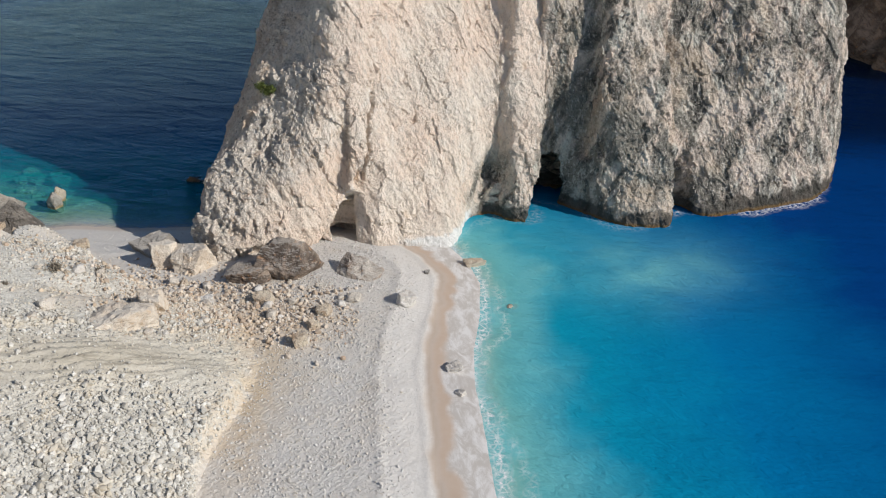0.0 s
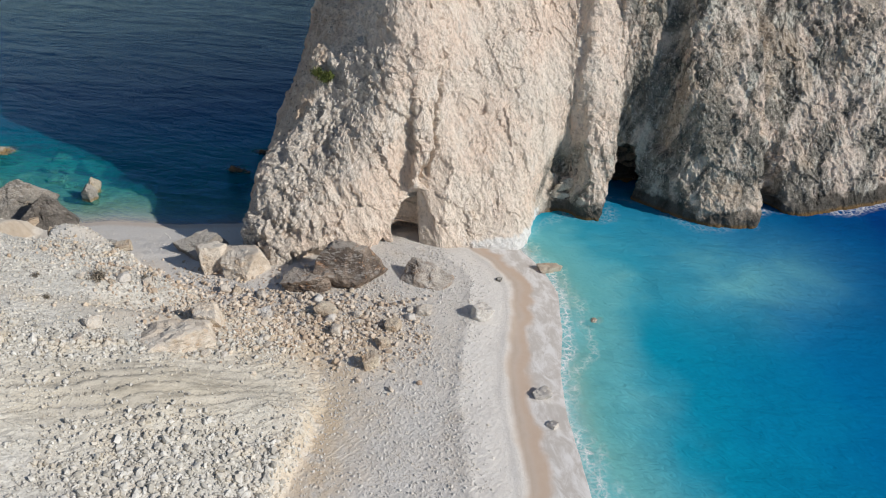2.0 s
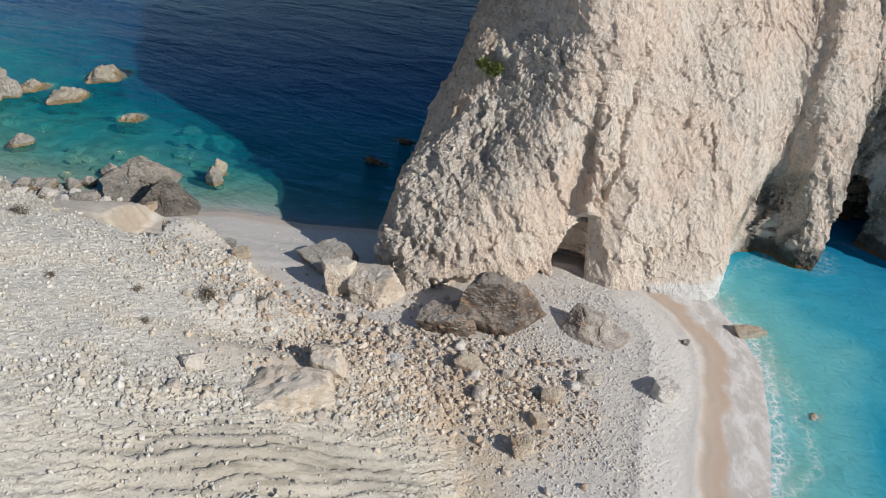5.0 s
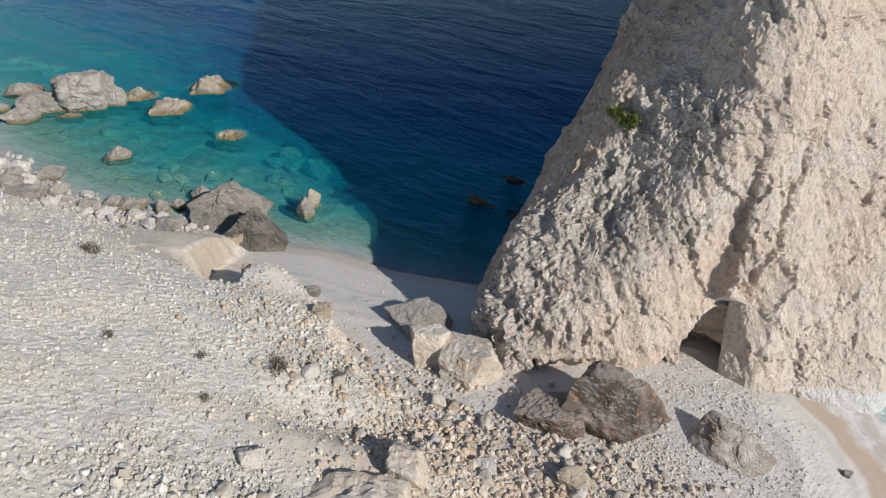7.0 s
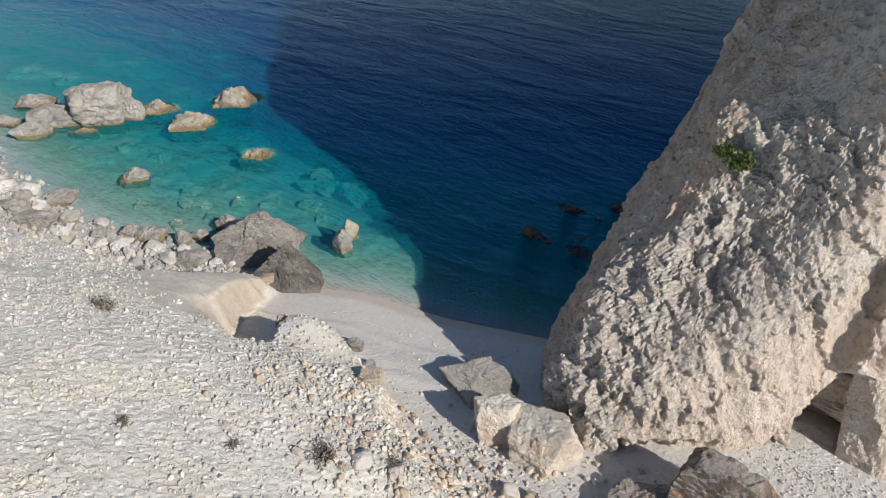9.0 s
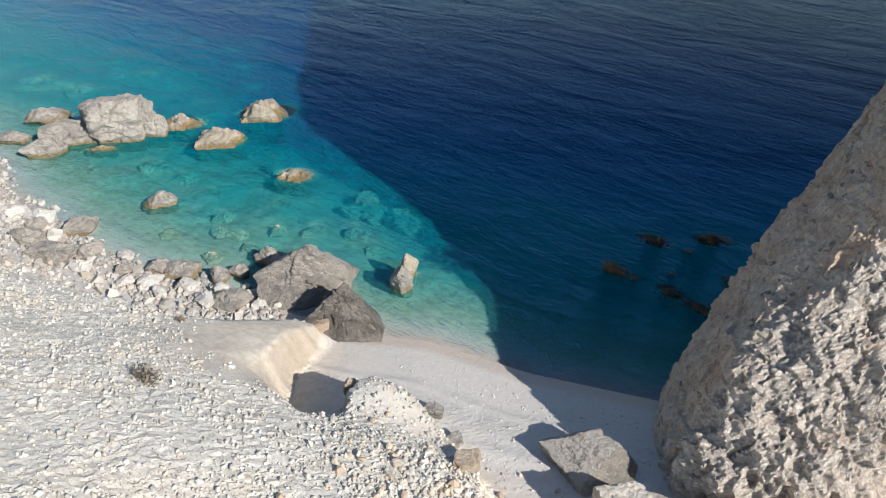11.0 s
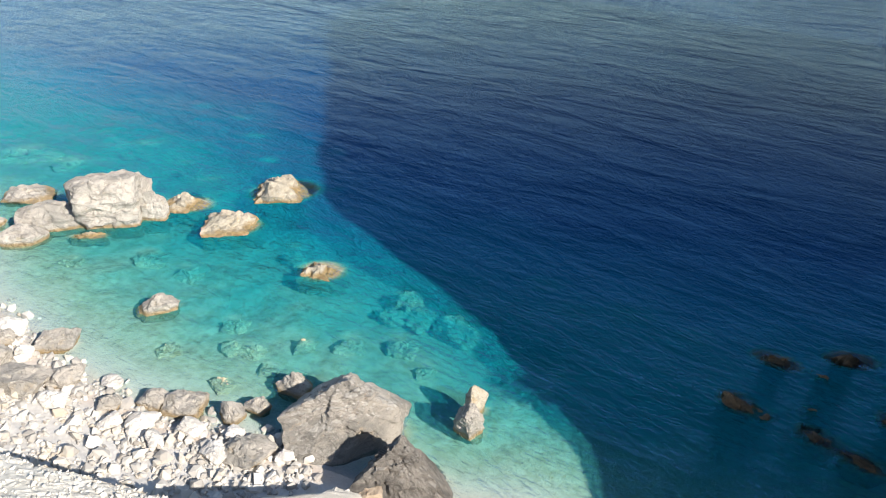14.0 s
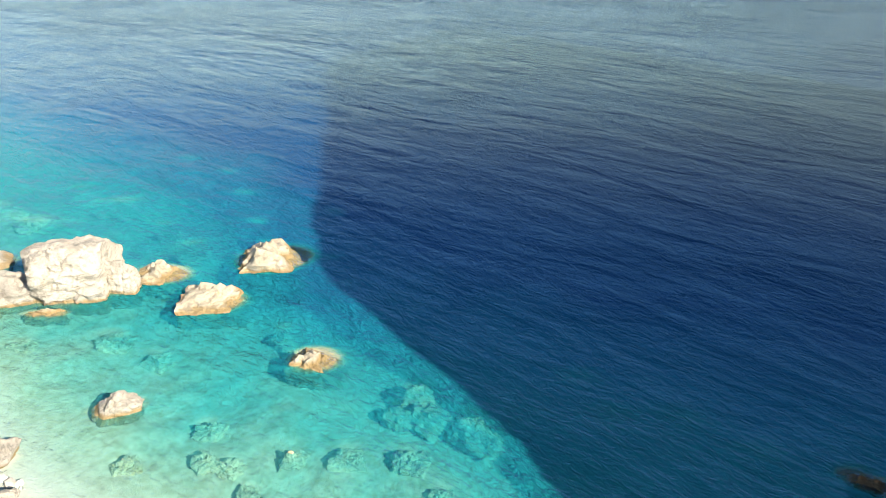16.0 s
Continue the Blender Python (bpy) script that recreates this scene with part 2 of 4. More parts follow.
def water_material():
    n = Nodes("sea_water")
    depth, milk, foam = n.attr("depth"), n.attr("milk"), n.attr("foam")
    cloud = n.noise(0.07, 5, 0.55, None, 0.8)
    deep = n.math("ADD", depth, n.math("MULTIPLY", n.math("SUBTRACT", cloud, 0.5), n.math("MULTIPLY", depth, 0.5)))
    body = n.ramp(n.math("DIVIDE", deep, 30.0), (0.0, (0.10, 0.42, 0.38)), (0.04, (0.001, 0.25, 0.30)), (0.12, (0.001, 0.14, 0.24)),
                  (0.22, (0.0008, 0.050, 0.15)), (0.5, (0.0005, 0.014, 0.066)), (0.9, (0.0005, 0.008, 0.046)))
    body = n.mix(n.attr("azure"), body, n.ramp(n.math("DIVIDE", deep, 30.0), (0.0, (0.16, 0.48, 0.50)), (0.06, (0.004, 0.29, 0.43)), (0.18, (0.001, 0.17, 0.38)),
                  (0.40, (0.001, 0.048, 0.21)), (0.9, (0.001, 0.022, 0.12))))
    veil = n.math("MULTIPLY", milk, n.math("ADD", 0.45, n.math("MULTIPLY", n.band(n.noise(0.13, 6, 0.55, None, 0.6), 0.30, 0.70), 0.5)))
    body = n.mix(veil, body, (0.17, 0.50, 0.53))
    murk = n.math("SUBTRACT", 1.0, n.math("POWER", 2.718, n.math("MULTIPLY", depth, n.math("SUBTRACT", -0.55, n.math("MULTIPLY", n.attr("azure"), 1.6)))))
    murk = n.math("MAXIMUM", murk, veil, True)
    diffuse = n.add("ShaderNodeBsdfDiffuse")
    n.put(diffuse.inputs[0], body)
    clear = n.add("ShaderNodeBsdfTransparent")
    through_water = n.add("ShaderNodeCombineColor")
    for socket, rate in zip(through_water.inputs, (-1.7, -0.26, -0.12)):
        n.put(socket, n.math("POWER", 2.718, n.math("MULTIPLY", depth, rate)))
    n.put(clear.inputs[0], through_water.outputs[0])
    inner = n.add("ShaderNodeMixShader")
    n.put(inner.inputs[0], murk)
    n.put(inner.inputs[1], clear.outputs[0])
    n.put(inner.inputs[2], diffuse.outputs[0])
    swell = n.noise(1.0, 4, 0.55, n.scaled((0.26, 0.62, 1), (0, 0, -20)), 0.8)
    chop = n.noise(1.0, 4, 0.6, n.scaled((1.0, 2.2, 1), (0, 0, -26)), 0.9)
    fret = n.noise(1.0, 3, 0.6, n.scaled((2.2, 5.5, 1), (0, 0, -20)), 0.6)
    roll = n.noise(1.0, 3, 0.5, n.scaled((0.09, 0.24, 1), (0, 0, -16)), 0.7)
    long = n.noise(1.0, 3, 0.55, n.scaled((0.04, 0.12, 1), (0, 0, -18)), 0.8)
    waves = n.math("ADD", n.math("ADD", n.math("ADD", n.math("ADD", n.math("MULTIPLY", long, 6.0), n.math("MULTIPLY", roll, 3.4)), n.math("MULTIPLY", swell, 1.5)), n.math("MULTIPLY", chop, 1.2)), n.math("MULTIPLY", fret, 0.45))
    gusts = n.math("ADD", 0.75, n.math("MULTIPLY", n.band(n.noise(0.03, 3, 0.5), 0.35, 0.65), 0.3))
    waves = n.math("MULTIPLY", waves, n.math("MULTIPLY", gusts, n.math("SUBTRACT", 1.0, n.math("MULTIPLY", n.attr("azure"), 0.75))))
    normal = n.bump(waves, 1.0, 0.22)
    gloss = n.add("ShaderNodeBsdfGlossy")
    gloss.inputs["Roughness"].default_value = 0.07
    n.put(gloss.inputs["Normal"], normal)
    n.put(diffuse.inputs["Normal"], n.bump(waves, 1.0, 0.5))
    fresnel = n.add("ShaderNodeFresnel")
    fresnel.inputs[0].default_value = 1.33
    n.put(fresnel.inputs["Normal"], normal)
    top = n.add("ShaderNodeMixShader")
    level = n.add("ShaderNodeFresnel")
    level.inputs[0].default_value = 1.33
    # sky reflection toned by hand in the gloss colour: navy steep, pale grazing
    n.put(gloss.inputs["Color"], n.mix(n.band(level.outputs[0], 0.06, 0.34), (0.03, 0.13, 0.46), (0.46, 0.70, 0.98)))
    n.put(top.inputs[0], fresnel.outputs[0])
    n.put(top.inputs[1], inner.outputs[0])
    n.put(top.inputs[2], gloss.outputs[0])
    white = n.add("ShaderNodeBsdfDiffuse")
    white.inputs[0].default_value = (0.80, 0.80, 0.79, 1)
    lace = n.math("ADD", n.band(n.noise(2.2, 8, 0.72, None, 0.6), 0.46, 0.66), n.math("MULTIPLY", n.band(n.cells(1.3, "DISTANCE_TO_EDGE"), 0.16, 0.02), 0.6))
    spread = n.math("MULTIPLY", foam, lace, True)
    out = n.add("ShaderNodeMixShader")
    n.put(out.inputs[0], spread)
    n.put(out.inputs[1], top.outputs[0])
    n.put(out.inputs[2], white.outputs[0])
    n.put(n.tree.nodes["Material Output"].inputs[0], out.outputs[0])
    return n.mat


def leaf_material(name, a, b):
    n = Nodes(name)
    pick = n.add("ShaderNodeNewGeometry").outputs["Random Per Island"]
    return n.finish(n.mix(pick, a, b), 0.75, None, 0.2)


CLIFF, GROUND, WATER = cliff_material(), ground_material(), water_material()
GREY_ROCK = rock_material("grey_limestone", (0.40, 0.36, 0.31), (0.25, 0.235, 0.21), (0.46, 0.36, 0.26), bedded=0.45, dust=0.6)
SPLIT_ROCK = rock_material("split_dark_limestone", (0.27, 0.245, 0.215), (0.12, 0.11, 0.10), (0.34, 0.28, 0.22), bedded=0.4, dust=0.25)
PALE_ROCK = rock_material("pale_limestone", (0.66, 0.60, 0.52), (0.54, 0.475, 0.40), (0.56, 0.38, 0.22), bedded=0.12, deep=0.18)
DARK_ROCK = rock_material("dark_limestone", (0.36, 0.285, 0.225), (0.13, 0.102, 0.083), (0.50, 0.28, 0.15), 0.75, bedded=0.5, dust=0.45)
WEDGE_ROCK = rock_material("brown_and_white_limestone", (0.62, 0.56, 0.49), (0.25, 0.19, 0.145), (0.50, 0.30, 0.17), 0.6, dust=0.5, deep=0.22)
WHITE_ROCK = rock_material("white_limestone", (0.69, 0.655, 0.605), (0.56, 0.52, 0.47), (0.62, 0.52, 0.42), 0.3, bedded=0.1, deep=0.14)
REEF = rock_material("dark_reef", (0.26, 0.16, 0.085), (0.10, 0.075, 0.05), (0.42, 0.20, 0.08), 0.6)
CREAM_ROCK = rock_material("cream_limestone", (0.70, 0.62, 0.52), (0.57, 0.475, 0.375), (0.56, 0.38, 0.22), 0.6, bedded=0.12, dust=0.3, deep=0.18)
OCHRE_ROCK = rock_material("ochre_limestone", (0.63, 0.545, 0.43), (0.54, 0.43, 0.325), (0.46, 0.28, 0.15))
SEA_ROCK = rock_material("sea_worn_limestone", (0.54, 0.49, 0.43), (0.37, 0.345, 0.305), (0.56, 0.46, 0.34), 0.5, True, bedded=0.45)
AWASH_ROCK = rock_material("ochre_awash_rock", (0.55, 0.485, 0.385), (0.41, 0.365, 0.29), (0.56, 0.40, 0.20), 0.5, True)
SUNK_ROCK = rock_material("drowned_rock", (0.66, 0.58, 0.40), (0.48, 0.43, 0.30), (0.58, 0.42, 0.20), 0.6)
PEBBLE = stone_material("white_pebbles", (0.70, 0.675, 0.635), (0.56, 0.53, 0.50))
COBBLE = stone_material("shore_cobble", (0.63, 0.60, 0.55), (0.27, 0.25, 0.23))
SCREE = stone_material("scree_stones", (0.72, 0.695, 0.64), (0.36, 0.335, 0.29))
EARTHY = stone_material("earthy_stones", (0.73, 0.655, 0.56), (0.38, 0.275, 0.19))
# ---------------------------------------------------------------- noise and ground shape
RNG = np.random.RandomState(7)
GRAD = RNG.normal(size=(256, 3))
GRAD /= np.linalg.norm(GRAD, axis=1)[:, None]
PERM = np.tile(RNG.permutation(256), 3)


def perlin(p):
    """Gradient noise of an N x 3 array, about -0.6 to 0.6."""
    p = np.asarray(p, float)
    c = np.floor(p).astype(int)
    f = p - c
    w = f * f * f * (f * (f * 6 - 15) + 10)
    c &= 255
    out = np.zeros(len(p))
    for i in (0, 1):
        for j in (0, 1):
            for k in (0, 1):
                g = GRAD[PERM[PERM[PERM[c[:, 0] + i] + c[:, 1] + j] + c[:, 2] + k] & 255]
                off = f - (i, j, k)
                wt = (w[:, 0] if i else 1 - w[:, 0]) * (w[:, 1] if j else 1 - w[:, 1]) * (w[:, 2] if k else 1 - w[:, 2])
                out += wt * (g * off).sum(1)
    return out


def fbm(p, octaves=4, gain=0.5):
    out, a, p = 0, 1.0, np.array(p, float)
    for n in range(octaves):
        out = out + a * perlin(p + 17.3 * n)
        a, p = a * gain, p * 2.03
    return out


def ridged(p, octaves=3, gain=0.5):
    """Sharp crests: 0 in the creases to about 1 on the crests."""
    out, a, p, s = 0, 1.0, np.array(p, float), 0.0
    for n in range(octaves):
        out = out + a * (1 - np.abs(perlin(p + 9.1 * n)) * 2.2)
        s, a, p = s + a, a * gain, p * 2.1
    return out / s


def facets(p, tilt=0.9):
    """Broken rock: cells, each with its own height and slant."""
    p = np.asarray(p, float)
    c = np.floor(p).astype(int)
    best, key, at = np.full(len(p), 1e9), np.zeros(len(p), int), np.zeros(p.shape)
    for i in (-1, 0, 1):
        for j in (-1, 0, 1):
            for k in (-1, 0, 1):
                q = (c + (i, j, k)) & 255
                h = PERM[PERM[PERM[q[:, 0]] + q[:, 1]] + q[:, 2]] & 255
                spot = c + (i, j, k) + 0.5 + 0.75 * GRAD[h]
                far = ((spot - p) ** 2).sum(1)
                near = far < best
                best, key = np.where(near, far, best), np.where(near, h, key)
                at[near] = spot[near]
    g = GRAD[(key * 7 + 3) & 255]
    return g[:, 0] * 0.7 + tilt * (GRAD[(key * 13 + 5) & 255] * (p - at)).sum(1)


def step(a, b, x):
    t = np.clip((x - a) / (b - a), 0, 1)
    return t * t * (3 - 2 * t)


def bump(x, y, cx, cy, rx, ry, turn=0.0):
    c, s = math.cos(radians(turn)), math.sin(radians(turn))
    u, v = (x - cx) * c + (y - cy) * s, -(x - cx) * s + (y - cy) * c
    return np.exp(-(u / rx) ** 2 - (v / ry) ** 2)


# the line of the shore, anticlockwise round the land
SHORE = [(4.6, -80), (4.4, 38), (3.7, 47), (3.2, 52), (3.3, 57), (4.1, 62.5), (4.4, 69), (3.2, 73.5), (1.2, 77), (-2, 80), (-10, 84), (-20, 84),
         (-29, 82), (-38, 81.4), (-46, 82.0), (-51, 80.9), (-61, 81.4), (-69, 80.8), (-75, 81.5), (-80, 82.7), (-87, 85.2), (-93, 87.2),
         (-101, 92), (-115, 97), (-150, 104), (-260, 130), (-400, 60), (-400, -80)]


# the broken edge of the scree over the shore and the beach
SCREE_EDGE = [(-400, -80), (-400, 60), (-150, 92), (-104, 83.5), (-92, 78.5), (-83, 74), (-77, 71.6), (-71, 70.6), (-65.4, 71.3), (-59.8, 72.7), (-58.0, 74.6), (-56.4, 76.6), (-55.2, 78.8), (-54.2, 80.4), (-53.3, 80.5),
              (-52.9, 78.6), (-53.1, 76.0), (-52.7, 73.6), (-51.7, 71.2), (-50.2, 69.2), (-47.6, 67.9), (-46.4, 68.9), (-46.6, 70.4), (-46.7, 72.2), (-46.0, 73.2), (-43, 73.2), (-40.5, 71.6), (-38, 69.6), (-36, 66.6), (-33, 65.0), (-30, 63.6), (-20, 58.6), (-8, 52.5), (0, 48), (0, -80)]


def shore_distance(x, y, line=None):
    """Metres inland from the shore (or from another line); minus outside it."""
    line = line or SHORE
    best, inside = np.full(x.shape, 1e9), np.zeros(x.shape, bool)
    for (ax, ay), (bx, by) in zip(line, line[1:] + line[:1]):
        dx, dy = bx - ax, by - ay
        t = np.clip(((x - ax) * dx + (y - ay) * dy) / (dx * dx + dy * dy), 0, 1)
        best = np.minimum(best, np.hypot(x - ax - t * dx, y - ay - t * dy))
        if dy:
            cross = ((ay > y) != (by > y)) & (x < dx * (y - ay) / dy + ax)
            inside ^= cross
    return np.where(inside, best, -best)


def scree_height(x, y):
    u, v = np.clip(x + 40, -75, 42), np.clip(y - 58, -24, 40)
    h = 8.07 - 0.256 * u - 0.28 * v - 0.0011 * u * u + 0.0074 * u * v - 0.0054 * v * v
    h = h + 0.45 * np.clip(34 - y, 0, 60) * step(-14, -40, x)
    # the scarp over the beach, and the gully between the two fans
    h = h + 1.3 * step(-16.6, -17.8, x + 0.5 * np.sin(y * 0.5)) * step(51, 47, y) * step(-34, -22, x)
    h = h - 1.7 * bump(x, y, -32, 59.5, 6.0, 2.2, 20) + 1.2 * bump(x, y, -23.5, 60, 4, 2.5)
    return h + 0.8 * bump(x, y, -50, 64, 10, 6)


def ground_height(x, y, share=False):
    """The ground's height; with share, also how much of it is scree over the beach."""
    x, y = np.asarray(x, float), np.asarray(y, float)
    shape = x.shape
    x, y = x.ravel(), y.ravel()
    d = shore_distance(x, y)
    p = np.stack([x, y, 0 * x], 1)
    wob = fbm(p / 5.0, 3)
    # the beach: swash slope, berm, storm berm
    beach = np.where(d < 5, 0.13 * d, 0.65) + 0.75 * step(4.2, 8.5, d + 0.6 * wob) + 0.05 * np.clip(d - 8, 0, 14) + 0.10 * wob * step(2, 9, d)
    beach = beach + 0.10 * np.exp(-((d - 8.7 + 0.9 * wob) / 0.5) ** 2) + 0.06 * np.exp(-((d - 5.0 + 0.5 * wob) / 0.35) ** 2)
    # the sea bed
    slope = 0.09 + 0.035 * step(-72, -45, x)
    slope = np.where(x > 0, 0.24, slope)
    sea = np.minimum(d, 0)
    bed = -34 * (1 - np.exp((slope * sea + 0.17 * np.minimum(sea + 20 + 7 * step(-74, -95, x), 0)) / 34)) + 0.5 * wob * step(-2, -12, d)
    low = np.where(d > 0, beach, bed)
    fine = fbm(p / 1.6 + 5, 3)
    soft = 0.35 + 0.45 * step(-55, -53, x) + 0.95 * step(-38, -30, x)
    edge = step(-1, 1, (shore_distance(x, y, SCREE_EDGE[::-1]) + (0.5 + 0.6 * step(-38, -30, x)) * wob + 0.3 * fine) / soft)
    edge = edge * step(-9, -15, x + 2 * wob) * step(-18, -26, x - 0.9 * (70 - y) + 2 * wob)
    s = scree_height(x, y) + 0.55 * fbm(p / 7.0 + 3, 2) + 0.07 * fine
    # the strata that the gully has cut, and small terraces
    strata = bump(x, y, -27, 47.0, 12, 5.0, 25)
    run = y * math.cos(radians(28)) - x * math.sin(radians(28)) + 1.1 * wob + 0.25 * fine
    s = s + strata * (0.34 * ((run / 1.15) % 1) + 0.14 * (((run + 0.3 * wob) / 0.47) % 1))
    # the tan clay bank over the cove
    s = s + 0.7 * bump(x, y, -54.6, 77.5, 3.0, 4.2) + 1.5 * bump(x, y, -44.4, 72.0, 2.8, 2.2)
    s = s - 2.0 * bump(x, y, -50.2, 70.8, 2.2, 2.0)
    h = low + np.maximum(s - low, 0) * edge
    loose = step(0.1, 0.7, h - low)
    return (h.reshape(shape), loose.reshape(shape)) if share else h.reshape(shape)


# ---------------------------------------------------------------- mesh helpers
def mesh_object(name, verts, faces, material, smooth=True, parent=None, attrs=None):
    """One mesh object out of arrays: verts N x 3, faces M x 3 or M x 4."""
    verts, faces = np.asarray(verts, np.float32), np.asarray(faces, np.int32)
    me = bpy.data.meshes.new(name)
    me.vertices.add(len(verts))
    me.vertices.foreach_set("co", verts.ravel())
    me.loops.add(faces.size)
    me.loops.foreach_set("vertex_index", faces.ravel())
    me.polygons.add(len(faces))
    me.polygons.foreach_set("loop_start", np.arange(len(faces), dtype=np.int32) * faces.shape[1])
    me.polygons.foreach_set("use_smooth", np.broadcast_to(np.asarray(smooth, bool), len(faces)).copy())
    for key, values in (attrs or {}).items():
        me.attributes.new(key, "FLOAT", "POINT").data.foreach_set("value", np.asarray(values, np.float32).ravel())
    me.update()
    me.validate()
    me.materials.append(material)
    ob = new(name, me)
    if parent:
        ob.parent = parent
    return ob


def grid_faces(rows, cols, closed=False):
    r, c = np.meshgrid(np.arange(rows - 1), np.arange(cols if closed else cols - 1), indexing="ij")
    a, b = r * cols + c, r * cols + (c + 1) % cols
    return np.stack([a, b, b + cols, a + cols], -1).reshape(-1, 4)


def spread(low, high, fine, far_low, far_high, growth=1.22):
    """Grid lines: even from low to high, then ever wider out to the far ends."""
    lines = list(np.arange(low, high + 1e-6, fine))
    d = fine
    while lines[-1] < far_high:
        d *= growth
        lines.append(min(lines[-1] + d, far_high))
    d = fine
    while lines[0] > far_low:
        d *= growth
        lines.insert(0, max(lines[0] - d, far_low))
    return np.array(lines)


# ---------------------------------------------------------------- ground and sea
gx, gy = np.meshgrid(spread(-104, 9, 0.23, -4500, 4500), spread(31, 92, 0.23, -4500, 4500))
gz, loose = ground_height(gx, gy, True)
fx, fy, fz = gx.ravel(), gy.ravel(), gz.ravel()
inland = shore_distance(fx, fy)
patchy = fbm(np.stack([fx, fy, 0 * fx], 1) / 4.0, 4)
is_scree = loose.ravel()
steep = np.hypot(np.gradient(gz, gy[:, 0], axis=0), np.gradient(gz, gx[0], axis=1)).ravel()
earth = np.clip(step(0.9, 1.6, steep) * step(-34, -38, fx) + bump(fx, fy, -15.2, 47, 2.6, 12) + bump(fx, fy, -17.5, 59.5, 8, 4.5) + 0.9 * bump(fx, fy, -24, 58, 7, 4) + 0.6 * bump(fx, fy, -38, 70, 3, 2) + 0.5 * patchy, 0, 1) * step(5, 11, inland)
clay = np.clip(1.9 * bump(fx, fy, -54.4, 73.0, 4.0, 5.0, 8) + 0.5 * bump(fx, fy, -51.4, 69.5, 2.2, 3.2) + 1.2 * bump(fx, fy, -42.3, 71.6, 4.0, 2.0, -25) + 0.3 * bump(fx, fy, -18.2, 43, 1.3, 9) + 0.9 * bump(fx, fy, -30, 57.2, 6, 2.2, 25) + 0.5 * bump(fx, fy, -40, 55, 8, 1.5, 10) + 0.35 * patchy - 0.1, 0, 1) * step(4, 6, inland + 3.5 * bump(fx, fy, -52, 78, 4, 3))
scarp = step(0.9, 1.5, steep) * bump(fx, fy, -50.5, 76, 5, 5)
east = step(-12, -4, fx)
sand = np.clip(step(5.0, 3.6, inland + 0.9 * patchy) * (east + 0.55 * step(1.6, 0.6, inland) * (1 - east)), 0, 1) * step(-2.5, -0.2, inland)
berm = inland + 0.8 * patchy
fine_strip = east * step(10.0, 7.6, berm) * step(3.4, 4.6, berm) + step(-51, -48, fx) * step(-26, -29, fx) * step(66, 70, fy) * step(15, 12, berm) * step(0.8, 2.0, inland)
swash = east * step(3.3, 2.5, inland + 1.6 * patchy) * step(-1.5, -0.3, inland)
wrack = east * np.exp(-((berm - 4.3) / 0.35) ** 2)
# broken stones all over the scree, pebbles on the beach
spot = np.stack([fx, fy, 0 * fx], 1)
even = np.clip(1 - 1.3 * clay - bump(fx, fy, -27, 47.0, 12, 5.0, 25), 0, 1)
near = step(-106, -103, fx) * step(29.5, 32, fy) * step(93, 91.5, fy) * step(10, 8.5, fx)
stony = near * is_scree * even * (0.55 + 0.9 * np.clip(0.5 + patchy, 0, 1))
shingly = near * (1 - is_scree) * step(4.4, 6.5, inland) * (1 - 0.5 * fine_strip)
jitter = np.random.RandomState(5).normal(size=len(fx))
fz = fz + stony * (0.022 * facets(spot / 0.5 + 9) + 0.02 * jitter) + shingly * 0.013 * jitter
shift = np.random.RandomState(6).normal(size=(2, len(fx))) * 0.06 * np.clip(stony + shingly, 0, 1)
quads = grid_faces(*gx.shape)
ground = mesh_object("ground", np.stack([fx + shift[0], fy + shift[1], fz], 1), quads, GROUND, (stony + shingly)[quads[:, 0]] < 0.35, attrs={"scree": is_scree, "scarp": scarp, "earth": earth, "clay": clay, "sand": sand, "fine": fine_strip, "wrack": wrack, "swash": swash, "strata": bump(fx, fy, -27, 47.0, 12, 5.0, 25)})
tagged(ground, "white shingle beach under a pale limestone scree slope", "ground", kind="structure")

# the foot of the cliff
CLIFF_FOOT = [(-28.8, 83), (-28.8, 76), (-26.2, 71.7), (-22.4, 70.6), (-15.9, 74.2), (-12, 76.3), (-9.9, 74.9), (-4.3, 76.3), (1.1, 77.4), (3.6, 82.3), (6.8, 85.8),
              (9.5, 83.9), (12.2, 84.7), (12.8, 90.2), (16.8, 88.2), (22.6, 83.1), (28.6, 82.5), (31.2, 86.7), (35.9, 85.7), (42.5, 88), (51, 91.3), (56.7, 98.9),
              (63, 115), (62, 150), (30, 188), (2, 172), (-8, 140), (-15, 108), (-21.7, 92.7)]

# ---------------------------------------------------------------- the cliff
# how far it leans back, east and north, in each metre of height, and the height where that begins
CLIFF_LEAN = [(0.36, 0.24, 2), (0.42, 0.53, 3), (0.38, 0.66, 4), (0.32, 0.55, 3), (0.19, 0.27, 4), (0.12, 0.21, 2), (0.02, 0.26, 2), (0, 0.4, 1), (0.02, 0.46, 0),
              (0, 0.42, 3), (0.01, 0.3, 1), (-0.01, 0.32, 2), (0, 0.39, 3), (0.02, 0.12, 6), (-0, 0.24, 3), (-0.07, 0.37, 2), (-0.04, 0.53, 1), (-0, 0.45, 2),
              (-0.03, 0.52, 0), (-0.01, 0.43, 0), (-0.03, 0.44, 0), (-0.06, 0.37, 2), (-0.2, 0.1, 4), (-0.2, 0, 4), (-0.1, -0.1, 4), (0.25, -0.1, 4), (0.25, 0.1, 3),
              (0.2, 0.02, 2), (0.32, 0.11, 2)]
